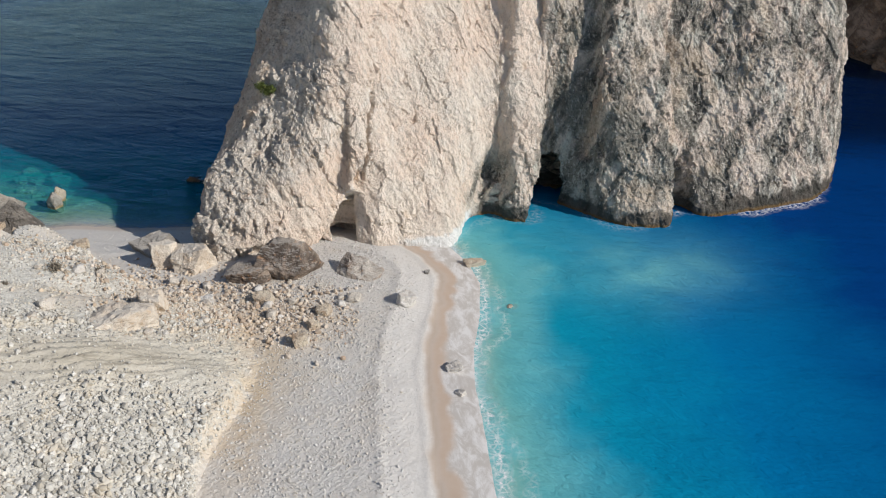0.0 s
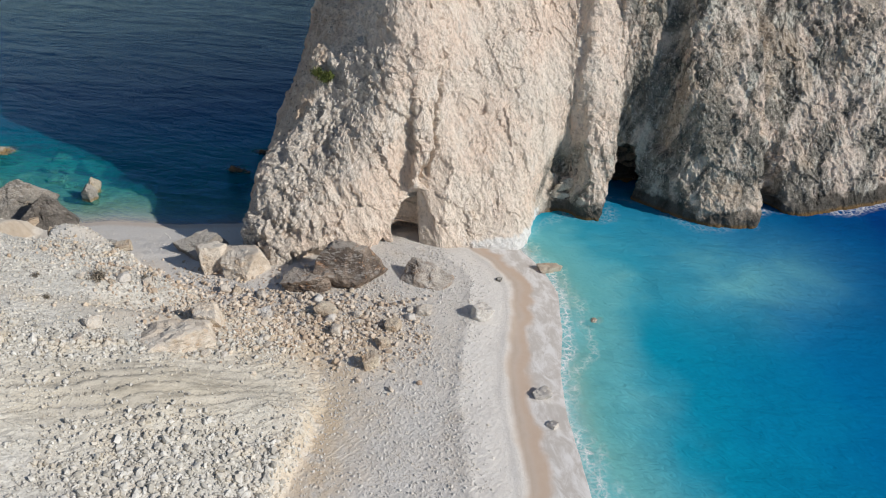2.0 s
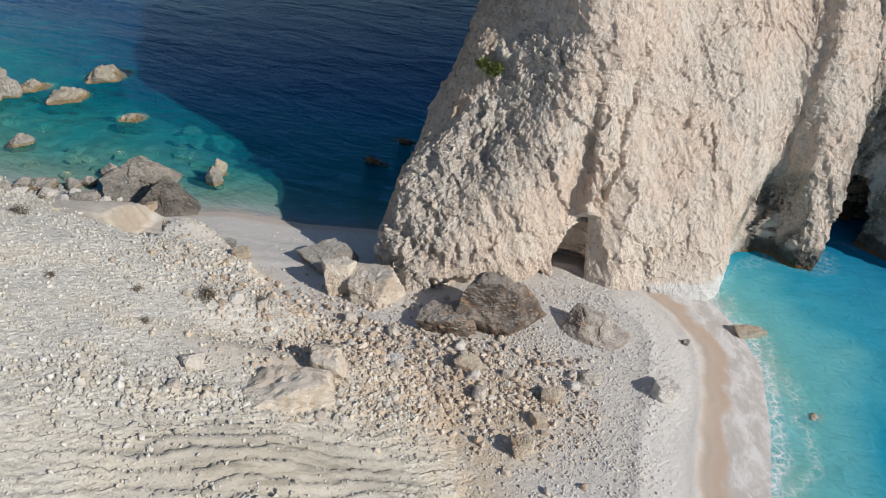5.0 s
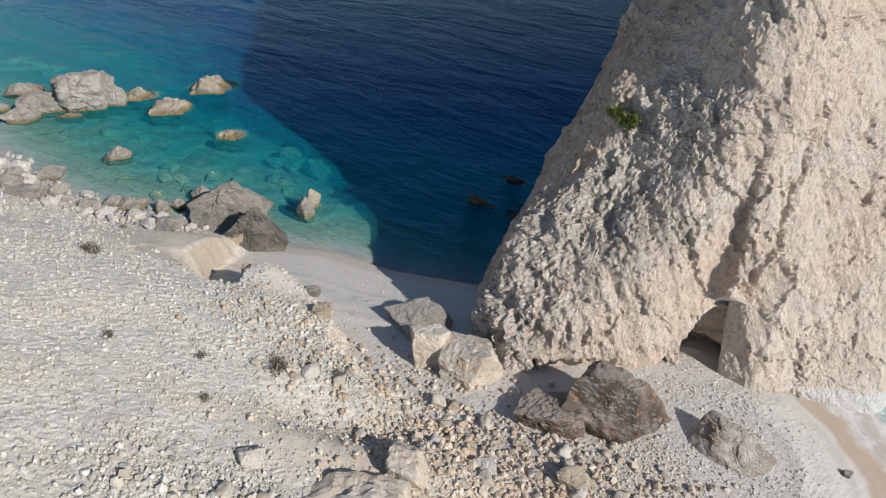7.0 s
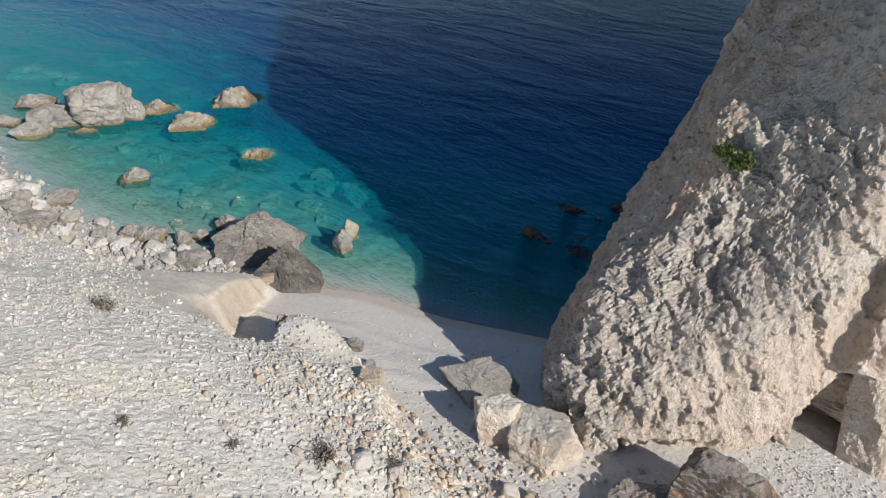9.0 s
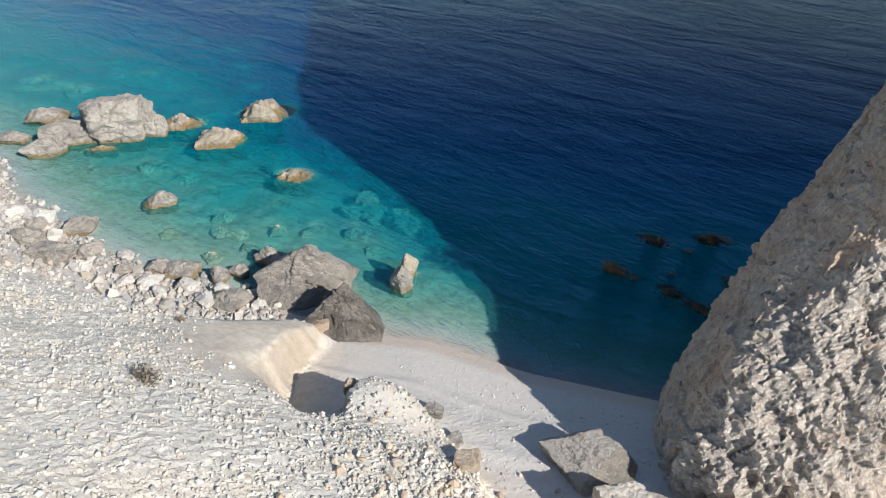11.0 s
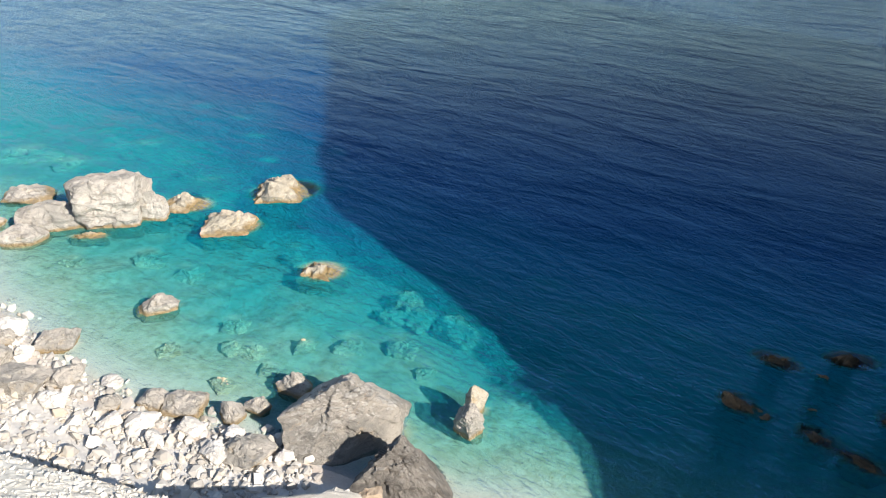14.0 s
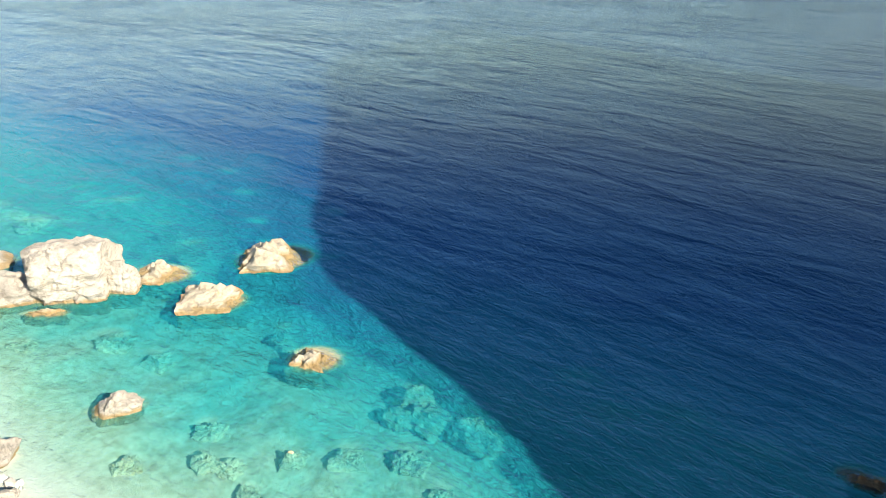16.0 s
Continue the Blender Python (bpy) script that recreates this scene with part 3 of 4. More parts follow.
# swellings and hollows: place along the foot, height, the spread of both, and how far they stand out
CLIFF_SWELL = [(0.3, 9, 0.5, 4, -0.7), (0.3, 17, 0.5, 4, -0.55), (1.5, 8, 0.6, 3.5, 1.3), (1.5, 13.5, 0.7, 3, -0.6), (3, 8, 0.6, 4, 0.4), (3, 15, 0.7, 4, -1.5), (3, 22, 0.8, 4, -0.4), (4, 12, 0.6, 4, 0.7),
               (5, 20, 0.8, 4, 1.4), (6.5, 10, 1, 5, 0.3), (7.5, 18, 1, 5, 0.6), (28.4, 6, 0.5, 4, 0.6), (10, 16, 1, 5, 1.5), (16, 13, 1, 5, 0.9), (20, 18, 1.2, 6, 0.7)]


def closed_curve(points, at):
    p, k = np.asarray(points, float), np.floor(at).astype(int)
    t = (at - k)[:, None]
    a, b, c, d = (p[(k + n) % len(p)] for n in (-1, 0, 1, 2))
    return 0.5 * (2 * b + (c - a) * t + (2 * a - 5 * b + 4 * c - d) * t**2 + (3 * b - a - 3 * c + d) * t**3)


def build_cliff():
    at = []
    for n, (a, b) in enumerate(zip(CLIFF_FOOT, CLIFF_FOOT[1:] + CLIFF_FOOT[:1])):
        far = 21 <= n <= 27
        count = max(2, int(math.dist(a, b) / (2.4 if far else 0.12)))
        at.extend(n + np.arange(count) / count)
    at = np.array(at)
    foot, lean = closed_curve(CLIFF_FOOT, at), closed_curve(CLIFF_LEAN, at)
    level = np.concatenate([np.arange(-6, 0, 0.6), np.arange(0, 28, 0.12), np.arange(30, 84, 1.6)])
    z = np.repeat(level[:, None], len(at), 1)
    back = np.maximum(z - lean[None, :, 2], 0) + 0.12 * np.clip(z, 0, 4)
    x = foot[None, :, 0] + lean[None, :, 0] * np.minimum(back, 26 + 0.8 * (back - 26))
    y = foot[None, :, 1] + lean[None, :, 1] * back
    crest = np.maximum(z - 44, 0)
    y = y + crest * np.clip((150 - y) / 42, 0, 1) * 0.95
    x = x + crest * np.clip((18 - x) / 36, 0, 0.5)
    p = np.stack([x, y, z], -1).reshape(-1, 3)
    lay = p + np.stack([0.34 * p[:, 2], 0 * p[:, 2], -0.12 * p[:, 0]], 1)  # the joints lean
    along_foot = np.repeat(at[None, :], len(level), 0)
    ragged = fbm(p / 2.6 + 3, 3).reshape(x.shape)
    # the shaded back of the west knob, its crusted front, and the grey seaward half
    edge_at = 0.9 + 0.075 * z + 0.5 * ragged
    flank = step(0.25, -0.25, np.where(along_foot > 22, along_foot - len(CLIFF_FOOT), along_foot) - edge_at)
    knob = (1 - flank) * step(3.9, 2.9, along_foot - 0.05 * (z - 8) + 0.8 * ragged) * step(26, 19, z + 4 * ragged)
    knob = np.clip(knob + (1 - flank) * 0.8 * step(0.05, 0.35, ragged) * step(5.2, 4.2, along_foot) * step(8, 14, z), 0, 1)
    grey_side = np.clip(step(11.3, 12.6, along_foot - 0.06 * (z - 6) + 1.2 * ragged) + step(8.9, 9.6, along_foot + 0.5 * ragged) * step(12.6, 12.0, along_foot) * step(9.5, 5.5, z + 3 * ragged), 0, 1) * step(23, 22, along_foot)
    flank, knob = np.where(along_foot > 22, np.maximum(flank, step(22, 23, along_foot)), flank), knob * step(22, 21, along_foot)
    rough = (0.45 + 0.4 * knob + 0.25 * grey_side + 0.12 * flank).ravel()
    warp = 0.30 * np.stack([fbm(p / 0.9, 3, 0.6), fbm(p / 0.9 + 40, 3, 0.6), fbm(p / 0.9 + 80, 3, 0.6)], 1)
    d = 1.1 * fbm(p / (11, 11, 20), 2)
    d = d + 0.14 * facets((lay + 3 * warp) / (4.4, 4.4, 9), 1.1)
    d = d + (0.09 + 0.15 * rough) * facets((lay + warp) / (1.9, 1.9, 4.2) + 11, 1.1)
    d = d + (0.04 + 0.11 * rough) * facets((lay + 1.4 * warp) / (0.85, 0.85, 1.3) + 23, 1.2)
    d = d + (0.01 + 0.09 * rough) * facets((lay + 0.6 * warp) / (0.42, 0.42, 0.6) + 61, 1.2)
    d = d + 0.11 * rough * fbm(p / 0.4, 3, 0.7) + (0.06 + 0.10 * rough) * fbm(lay / (0.8, 0.8, 3.6) + 51, 4, 0.65)
    d = d + 0.34 * fbm(lay / (1.7, 1.7, 8.5) + 5, 3, 0.5) * (1 - 0.5 * flank.ravel())
    lumps = ridged(p / (1.3, 1.3, 1.7) + 77, 3, 0.6)
    d = d + knob.ravel() * (0.24 * fbm(lay / (1.9, 1.9, 3.6) + 13, 2, 0.5) + 0.15 * facets((p + 2 * warp) / 1.3 + 71, 1.2) + 0.10 * (lumps - 0.6))
    d = d.reshape(x.shape) * (0.6 + 0.4 * step(0, 4, z))
    front = step(105, 99, foot[None, :, 1] + 0 * z)
    for k, high, spread_k, spread_z, amount in CLIFF_SWELL:
        d = d + amount * np.exp(-((along_foot - k) / spread_k) ** 2 - ((z - high) / spread_z) ** 2)

    jag = (fbm(p / (1.1, 1.1, 1.1) + 31, 3, 0.6)).reshape(x.shape)

    def groove(x0, lean_x, width, low, high, deep):
        """A cleft that runs up the face from x0 at the foot."""
        off = (x - x0 - lean_x * z + 0.5 * jag) / width
        return -deep * np.exp(-off * off) * step(low - 0.6, low + 0.6, z) * step(high, high - 0.35 * (high - low), z) * front

    def cave(x0, lean_x, width, high, deep, soft=0.2, rag=0.4):
        """An arched hole at the foot."""
        e = ((x - x0 - lean_x * z) / width) ** 2 + (np.maximum(z, 0) / high) ** 2 + rag * jag
        return -deep * (1 + 0.6 * jag) * step(0.95 + soft, 0.95 - soft, e) * front

    # the alcove beside the smooth pillar: a bay that narrows upwards, a dark hole at its foot, and a seam on up the face
    left, right = -12.5 + 0.5 * np.maximum(z - 3.0, 0) - 0.15 * np.minimum(z, 3), -8.3 + 0.12 * z
    d = d - 3.1 * np.clip((right + 0.6 - x) / 4.2, 0, 1) * step(0.0, 0.4, x - left + 0.25 * jag) * step(10.8, 8.8, z) * front
    d = d + groove(-9.4, 0.09, 0.18, 8.5, 20, 0.9)
    d = d + cave(-12.0, 0.1, 0.75, 2.6, 2.6, 0.3, 0.7) + cave(-14.0, 0.1, 0.62, 1.9, 2.6) + groove(-13.1, 0.1, 0.3, -1, 2.6, -0.5)
    # hollows under the knob
    d = d - 1.5 * step(0.06, 0.26, fbm(p / (1.1, 1.1, 3.0) + 91, 2).reshape(x.shape)) * step(7.5, 3, z) * knob
    d = d - 1.3 * np.exp(-((along_foot - 3.35) / 0.35) ** 2) * step(3.2, 1.6, z + 0.8 * jag)
    d = d + cave(13.2, 0.15, 2.2, 6.5, 5.5) + groove(5.0, 0.2, 1.6, -4, 9, 1.5)
    d = d + groove(31.3, -0.03, 1.1, -4, 9, 2.6) + groove(17.3, 0.06, 1.2, 7, 30, 1.2) + groove(29.5, 0.0, 1.0, 9, 30, 1.2)
    # push along the true slope of the face
    base = np.stack([x, y, z], -1)
    along = np.roll(base, -1, 1) - np.roll(base, 1, 1)
    slope = np.cross(along, np.gradient(base, axis=0))
    slope /= np.linalg.norm(slope, axis=-1, keepdims=True) + 1e-9
    lift = step(0, 3, z)
    x, y, zz = x + slope[..., 0] * d, y + slope[..., 1] * d, z + slope[..., 2] * d * lift
    verts = np.stack([x, y, zz], -1).reshape(-1, 3)
    faces = grid_faces(len(level), len(at), True)
    # a rounded top
    top, mid = verts[-len(at):], verts[-len(at):].mean(0)
    caps = [mid + (top - mid) * (s, s, 1) + (0, 0, h) for s, h in ((0.8, 3), (0.5, 5), (0.2, 6), (0.02, 6.2))]
    verts = np.concatenate([verts, *caps])
    rows = np.arange(len(level) - 1, len(level) + 3)
    extra = grid_faces(5, len(at), True) + rows[0] * len(at)
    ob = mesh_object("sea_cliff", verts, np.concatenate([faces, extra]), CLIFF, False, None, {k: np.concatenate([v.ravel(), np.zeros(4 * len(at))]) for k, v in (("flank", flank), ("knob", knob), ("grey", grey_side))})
    return tagged(ob, "tall pale limestone sea cliff with caves and grey streaks", "cliff")


cliff = build_cliff()

# ---------------------------------------------------------------- boulders
SPHERES, DROWNED = {}, []


def sphere(sub):
    if sub not in SPHERES:
        bm = bmesh.new()
        bmesh.ops.create_icosphere(bm, subdivisions=sub, radius=1)
        SPHERES[sub] = np.array([v.co[:] for v in bm.verts]), np.array([[v.index for v in f.verts] for f in bm.faces])
        bm.free()
    return SPHERES[sub]


def rock_shape(seed, size, sub=4, planes=7, rough=0.10, sharp=60, broken=()):
    """A broken block: the room inside random planes, with a rough skin."""
    rng = np.random.RandomState(seed)
    v, f = sphere(sub)
    box = np.array([(1, 0, 0), (-1, 0, 0), (0, 1, 0), (0, -1, 0), (0, 0, 1), (0, 0, -1)]) + rng.normal(size=(6, 3)) * 0.22
    cuts = rng.normal(size=(planes, 3))
    n = np.concatenate([box, cuts, np.array([c[:3] for c in broken]).reshape(-1, 3)])
    n /= np.linalg.norm(n, axis=1)[:, None]
    far = np.concatenate([rng.uniform(0.60, 0.78, 6), rng.uniform(0.72, 0.98, planes), [c[3] for c in broken]])
    r = ((np.maximum(v @ n.T, 1e-6) / far) ** sharp).sum(1) ** (-1 / sharp)
    p = v * np.minimum(r, 1.35)[:, None]
    p = (p - (p.max(0) + p.min(0)) / 2) / (p.max(0) - p.min(0)) * np.array(size)
    k = max(size) / 2
    q = p / k
    skin = rough * k * (0.7 * fbm(q * 1.3 + seed, 3) + 0.45 * facets(q * (2.2, 2.2, 3.4) + seed) + 0.30 * facets(q * (5, 5, 8) + seed) + 0.5 * fbm(q * 6 + seed, 4, 0.6))
    return p + v * skin[:, None], f


def boulder(x, y, wide, deep, tall, material, label, turn=0.0, tip=0.0, sink=0.3, seed=None, base=None, sub=4, rough=0.10, planes=7, group="", name="boulder", broken=()):
    """A boulder that stands at x, y with the share sink of its height below the ground (or below base)."""
    seed = seed if seed is not None else int(abs(x * 131 + y * 17)) % 9973
    v, f = rock_shape(seed, (wide, deep, tall / (1 - sink)), sub, planes, rough, broken=broken)
    ob = mesh_object(name, v, f, material, smooth=sub < 4)
    floor = float(ground_height(np.array([x]), np.array([y]))[0]) if base is None else base
    ob.matrix_world = pose(x, y, floor + tall / (1 - sink) * (0.5 - sink), tip, tip * 0.5, turn)
    if floor < 0:
        DROWNED.append((x, y, wide, deep, floor + tall, turn))
    return tagged(ob, label, "boulder", group)


def sea_boulder(x, y, wide, deep, top, material, label, turn, group, sub=4, rough=0.11, **more):
    """A boulder that stands on the sea bed and reaches the height top."""
    floor = float(ground_height(np.array([x]), np.array([y]))[0])
    if "broken" not in more:
        pick = np.random.RandomState(int(abs(x * 37 + y * 91)))
        around = pick.uniform(0, 2 * np.pi) + np.arange(4) * 1.57 + pick.uniform(-0.4, 0.4, 4)
        more["broken"] = [(math.cos(a), math.sin(a), pick.uniform(0.7, 1.8), pick.uniform(0.44, 0.72)) for a in around]
    return boulder(x, y, wide * 1.1, deep * 1.1, top - floor, material, label, turn, 0, 0.12, base=floor, sub=sub, rough=rough, group=group, **more)


# boulders in the cove, standing out of the water
boulder_label = "grey and cream limestone boulder at the water's edge"
sea_boulder(-93.6, 102.6, 7.4, 5.8, 4.5, SEA_ROCK, "huge cream-topped limestone boulder standing in the cove", 22, "shore boulders", 5, seed=14, broken=((-0.1, 0.2, 0.98, 0.62), (0.3, -0.75, 0.6, 0.72)))
for x, y, w, d, top, turn in ((-89.0, 104.0, 2.5, 1.8, 2.8, 29), (-97.0, 99.9, 5.6, 4.2, 2.3, 30), (-104.1, 103.3, 5.2, 3.8, 1.0, 20), (-96.9, 95.9, 3.9, 3.0, 1.4, 15), (-102.8, 96.9, 3.2, 2.3, 0.8, 6),
                              (-100.3, 99.4, 2.1, 1.5, 1.0, 20), (-78.0, 91.4, 3.0, 2.0, 1.3, 48), (-62.7, 86.9, 2.2, 1.8, 1.2, -21), (-65.1, 83.1, 1.8, 1.4, 1.2, -30), (-64.0, 84.2, 1.6, 1.2, 0.9, -12),
                              (-70.7, 82.3, 1.8, 1.4, 1.0, 5), (-68.6, 82.6, 2.8, 2.1, 0.9, 15), (-81.3, 84.8, 2.6, 2.0, 1.2, 20), (-77.6, 81.8, 2.6, 1.9, 1.4, 9), (-85.1, 83.4, 1.8, 1.3, 1.2, 33),
                              (-62.1, 80.2, 3.2, 2.4, 1.1, 8), (-80.0, 80.2, 3.8, 2.6, 1.4, 9), (-84.0, 81.6, 3.0, 2.2, 1.5, -14), (-72.9, 80.9, 1.5, 1.2, 0.9, 40)):
    sea_boulder(x, y, w, d, top, SEA_ROCK, boulder_label, turn, "shore boulders")
for x, y, w, d, top, turn in ((-63.5, 81.4, 1.4, 1.1, 0.9, 12), (-74.6, 82.8, 1.7, 1.2, 0.5, -20), (-86.2, 84.8, 2.5, 1.7, 1.1, 14), (-63.7, 79.6, 1.7, 1.3, 1.0, -23), (-59.9, 81.0, 1.1, 0.9, 0.6, 34),
                              (-66.6, 80.9, 1.6, 1.2, 0.9, 4), (-69.8, 80.2, 2.0, 1.3, 0.9, 22), (-76.4, 79.6, 2.2, 1.4, 1.1, 10), (-71.6, 79.4, 1.3, 1.0, 0.9, 60), (-67.9, 79.2, 1.4, 0.9, 1.0, -40), (-88.5, 84.4, 2.0, 1.5, 1.2, 50), (-82.4, 83.0, 1.3, 1.0, 0.9, 5)):
    sea_boulder(x, y, w, d, top, WHITE_ROCK, "white limestone boulder in the jumbled shore", turn, "white shore boulders")
sea_boulder(-50.6, 87.4, 1.5, 1.4, 2.1, SEA_ROCK, "small pale stump of rock standing in the shallows", -21, "", seed=31)
sea_boulder(-50.8, 89.2, 1.3, 1.2, 1.9, AWASH_ROCK, "slim ochre rock awash behind the pale stump", 10, "", seed=33)
for x, y, w, d, top, turn in ((-87.8, 107.6, 5.3, 3.6, 0.9, 12), (-80.6, 105.2, 5.3, 3.8, 1.15, 30), (-80.2, 113.9, 7.4, 5.6, 1.75, 34), (-92.0, 98.7, 3.4, 1.2, 0.3, 20), (-68.7, 101.1, 4.0, 3.2, 0.8, 10)):
    sea_boulder(x, y, w, d, top, AWASH_ROCK, "ochre-stained boulder awash in turquoise water", turn, "boulders awash", 4, 0.19)
for x, y, w, d, top, turn in ((-73.9, 87.6, 1.8, 1.4, -0.1, 30), (-61.0, 98.5, 2.1, 1.6, -0.5, 0), (-60.6, 100.8, 2.6, 2.0, -0.4, 33), (-59.1, 99.1, 3.0, 2.4, -0.5, -27), (-55.9, 99.0, 3.3, 2.5, -0.4, -13),
                              (-54.2, 98.4, 2.6, 1.9, -0.6, 33), (-64.9, 91.7, 1.6, 1.2, -0.05, 37), (-69.8, 89.6, 1.6, 1.3, -0.2, -37), (-68.3, 89.8, 1.9, 1.5, -0.2, 3), (-67.8, 85.6, 1.7, 1.3, 0.0, -20), (-103.4, 119.9, 6.0, 3.0, -0.3, 20),
                              (-107.9, 112.5, 4.6, 2.6, -0.3, 30), (-115.2, 113.3, 6.4, 3.4, -0.35, 25), (-92.6, 126.6, 4.4, 2.6, -0.9, 10), (-98.1, 131.6, 4.5, 2.6, -1.2, -3), (-80.4, 125.5, 3.7, 2.4, -1.2, -35), (-86.5, 120.5, 3.3, 2.2, -0.9, -23),
                              (-83.0, 116.5, 2.6, 1.8, -1.0, 8), (-75.6, 116.0, 2.8, 1.9, -1.0, 39), (-72.0, 112.0, 2.6, 1.8, -1.1, 15), (-73.2, 104.0, 1.9, 1.5, -0.6, -32), (-84.9, 98.3, 2.9, 2.0, -0.3, 24), (-80.0, 97.5, 2.4, 1.6, -0.5, 0), (-90.5, 95.0, 1.9, 1.3, -0.2, 20),
                              (-62.0, 93.4, 2.2, 1.7, -0.5, 20), (-58.6, 94.6, 2.4, 1.8, -0.6, 5), (-55.6, 92.6, 1.5, 1.2, -0.6, 35), (-65.8, 88.4, 1.4, 1.1, -0.2, 8), (-71.6, 92.4, 2.0, 1.2, -0.4, 18), (-95.0, 116.5, 3.2, 2.0, -0.7, 12), (-89.5, 113.8, 3.0, 1.8, -0.6, 40),
                              (-98.6, 110.6, 3.0, 1.9, -0.4, 16), (-111.0, 121.0, 4.4, 2.4, -0.7, 28), (-105.5, 133.8, 4.8, 2.8, -1.3, -15)):
    sea_boulder(x, y, w, d, top, SUNK_ROCK, "drowned boulder under turquoise water", turn, "drowned boulders", 4, 0.24)
for x, y, w, d, top, turn in ((-35.0, 96.3, 2.2, 1.7, -0.15, -38), (-33.6, 95.6, 3.2, 2.2, -0.7, 14), (-31.0, 96.9, 2.8, 2.0, -0.8, 30), (-32.6, 101.9, 3.2, 1.8, -0.5, -15), (-29.9, 100.9, 2.8, 1.8, -0.6, -35), (-27.7, 103.9, 3.4, 2.0, -0.1, 13),
                              (-30.2, 94.6, 2.6, 1.4, -0.5, -32), (-28.0, 93.4, 2.6, 1.3, -0.5, -30), (-25.4, 97.6, 2.6, 1.7, -0.4, -35), (-23.6, 96.4, 2.4, 1.6, -0.5, 35), (-47.5, 102.6, 4.2, 3.0, -1.3, 10), (-43.4, 103.9, 4.6, 3.2, -1.5, 0), (-50.4, 106.0, 4.0, 3.0, -1.4, 20), (-38.5, 102.5, 3.6, 2.4, -1.4, 15)):
    sea_boulder(x, y, w * 1.15, d * 1.15, top + 0.68, REEF, "dark reef rock just under the water", turn, "reef rocks", 4, 0.18)
for x, y, w, d in ((-39.8, 95.2, 1.9, 1.5), (-36.2, 86.1, 1.3, 1.0)):
    sea_boulder(x, y, w, d, -0.9, WHITE_ROCK, "pale square slab on the sea bed", 20, "", 3)

# the two great blocks below the clay bank
boulder(-57.6, 84.4, 7.9, 6.0, 4.2, GREY_ROCK, "huge grey limestone boulder at the edge of the cove", 24, 0, 0.12, base=-0.5, sub=5, seed=12, planes=2, rough=0.11, broken=((-0.62, 0.35, 0.70, 0.34), (0.75, 0.30, 0.60, 0.40), (-0.15, -0.75, 0.62, 0.40), (0.6, -0.75, 0.3, 0.52)))
boulder(-52.3, 81.4, 5.7, 4.6, 4.1, SPLIT_ROCK, "dark grey split boulder on white shingle", 20, 0, 0.12, base=-0.2, sub=5, seed=21, planes=2, rough=0.14, broken=((-0.70, 0.30, 0.65, 0.28), (0.75, 0.25, 0.60, 0.30), (0.10, -0.80, 0.60, 0.36)))

# blocks fallen between the cliff and the scree
boulder(-32.6, 73.8, 5.4, 3.8, 1.5, GREY_ROCK, "tilted grey slab boulder on white shingle", -34, 10, sink=0.3, seed=5, sub=5, planes=2, rough=0.06, broken=((0.1, -0.3, 0.94, 0.36), (-0.8, 0.3, 0.3, 0.5)))
boulder(-30.2, 70.0, 2.9, 3.2, 2.8, CREAM_ROCK, "cream boulder with a rust-stained top", 22, 4, seed=9, sub=5, rough=0.08)
boulder(-27.2, 69.6, 4.9, 3.8, 2.5, CREAM_ROCK, "cream boulder leaning on the cliff foot", -12, -6, seed=16, sub=5, rough=0.06, broken=((0, -0.8, 0.55, 0.6),))
boulder(-16.2, 68.0, 6.2, 4.4, 3.3, DARK_ROCK, "large dark brown boulder under the cliff", -18, 6, seed=33, sub=5, planes=3, rough=0.07, broken=((0.2, -0.62, 0.75, 0.42), (0.8, 0, 0.5, 0.56)))
boulder(-20.2, 66.8, 4.8, 3.2, 1.6, DARK_ROCK, "dark boulder capped with white rubble", 4, -6, seed=41, sub=5)
boulder(-8.7, 68.2, 5.2, 3.0, 1.4, WEDGE_ROCK, "brown and white wedge of rock on the beach", -22, 8, seed=52, sub=5, planes=2, rough=0.08, broken=((0.45, -0.4, 0.8, 0.34), (-0.7, -0.3, 0.6, 0.5)))
boulder(-3.5, 63.0, 2.0, 1.6, 1.3, WHITE_ROCK, "white boulder on the pebble beach", 30, seed=61)
boulder(3.9, 73.2, 2.6, 1.5, 0.8, OCHRE_ROCK, "low ochre rock in the breaking waves", 15, base=-0.1, seed=63)
boulder(7.6, 64.5, 1.4, 1.0, 0.45, OCHRE_ROCK, "ochre rock awash in milky water", 5, base=-0.35, seed=65, sub=3)
boulder(1.3, 53.6, 1.5, 1.2, 0.8, WHITE_ROCK, "white stone on wet sand", 12, seed=67)
boulder(1.9, 50.4, 1.0, 0.8, 0.5, WHITE_ROCK, "white stone on wet sand", 40, seed=69)
boulder(-1.5, 69.8, 0.7, 0.6, 0.4, GREY_ROCK, "small grey stone on the beach", 0, seed=71, sub=3)
# blocks bedded in the scree
boulder(-26.6, 57.4, 3.0, 2.3, 1.5, CREAM_ROCK, "cream block bedded in the scree", -10, 6, sink=0.45, seed=73)
boulder(-28.6, 53.6, 7.2, 4.2, 1.1, CREAM_ROCK, "wide pale slab bedded in the scree", 22, -4, sink=0.55, seed=75)
boulder(-22.9, 60.6, 1.4, 1.2, 1.1, WHITE_ROCK, "white block on the scree", 20, seed=77)
boulder(-34.0, 53.2, 1.7, 1.4, 0.9, PALE_ROCK, "pale block bedded in the scree", 40, seed=79)
boulder(-11.4, 60.4, 1.5, 1.2, 1.0, OCHRE_ROCK, "rust-brown block at the foot of the scree", 0, seed=81)
boulder(-12.1, 58.0, 1.2, 1.0, 0.8, OCHRE_ROCK, "rust-brown block at the foot of the scree", 30, seed=83)
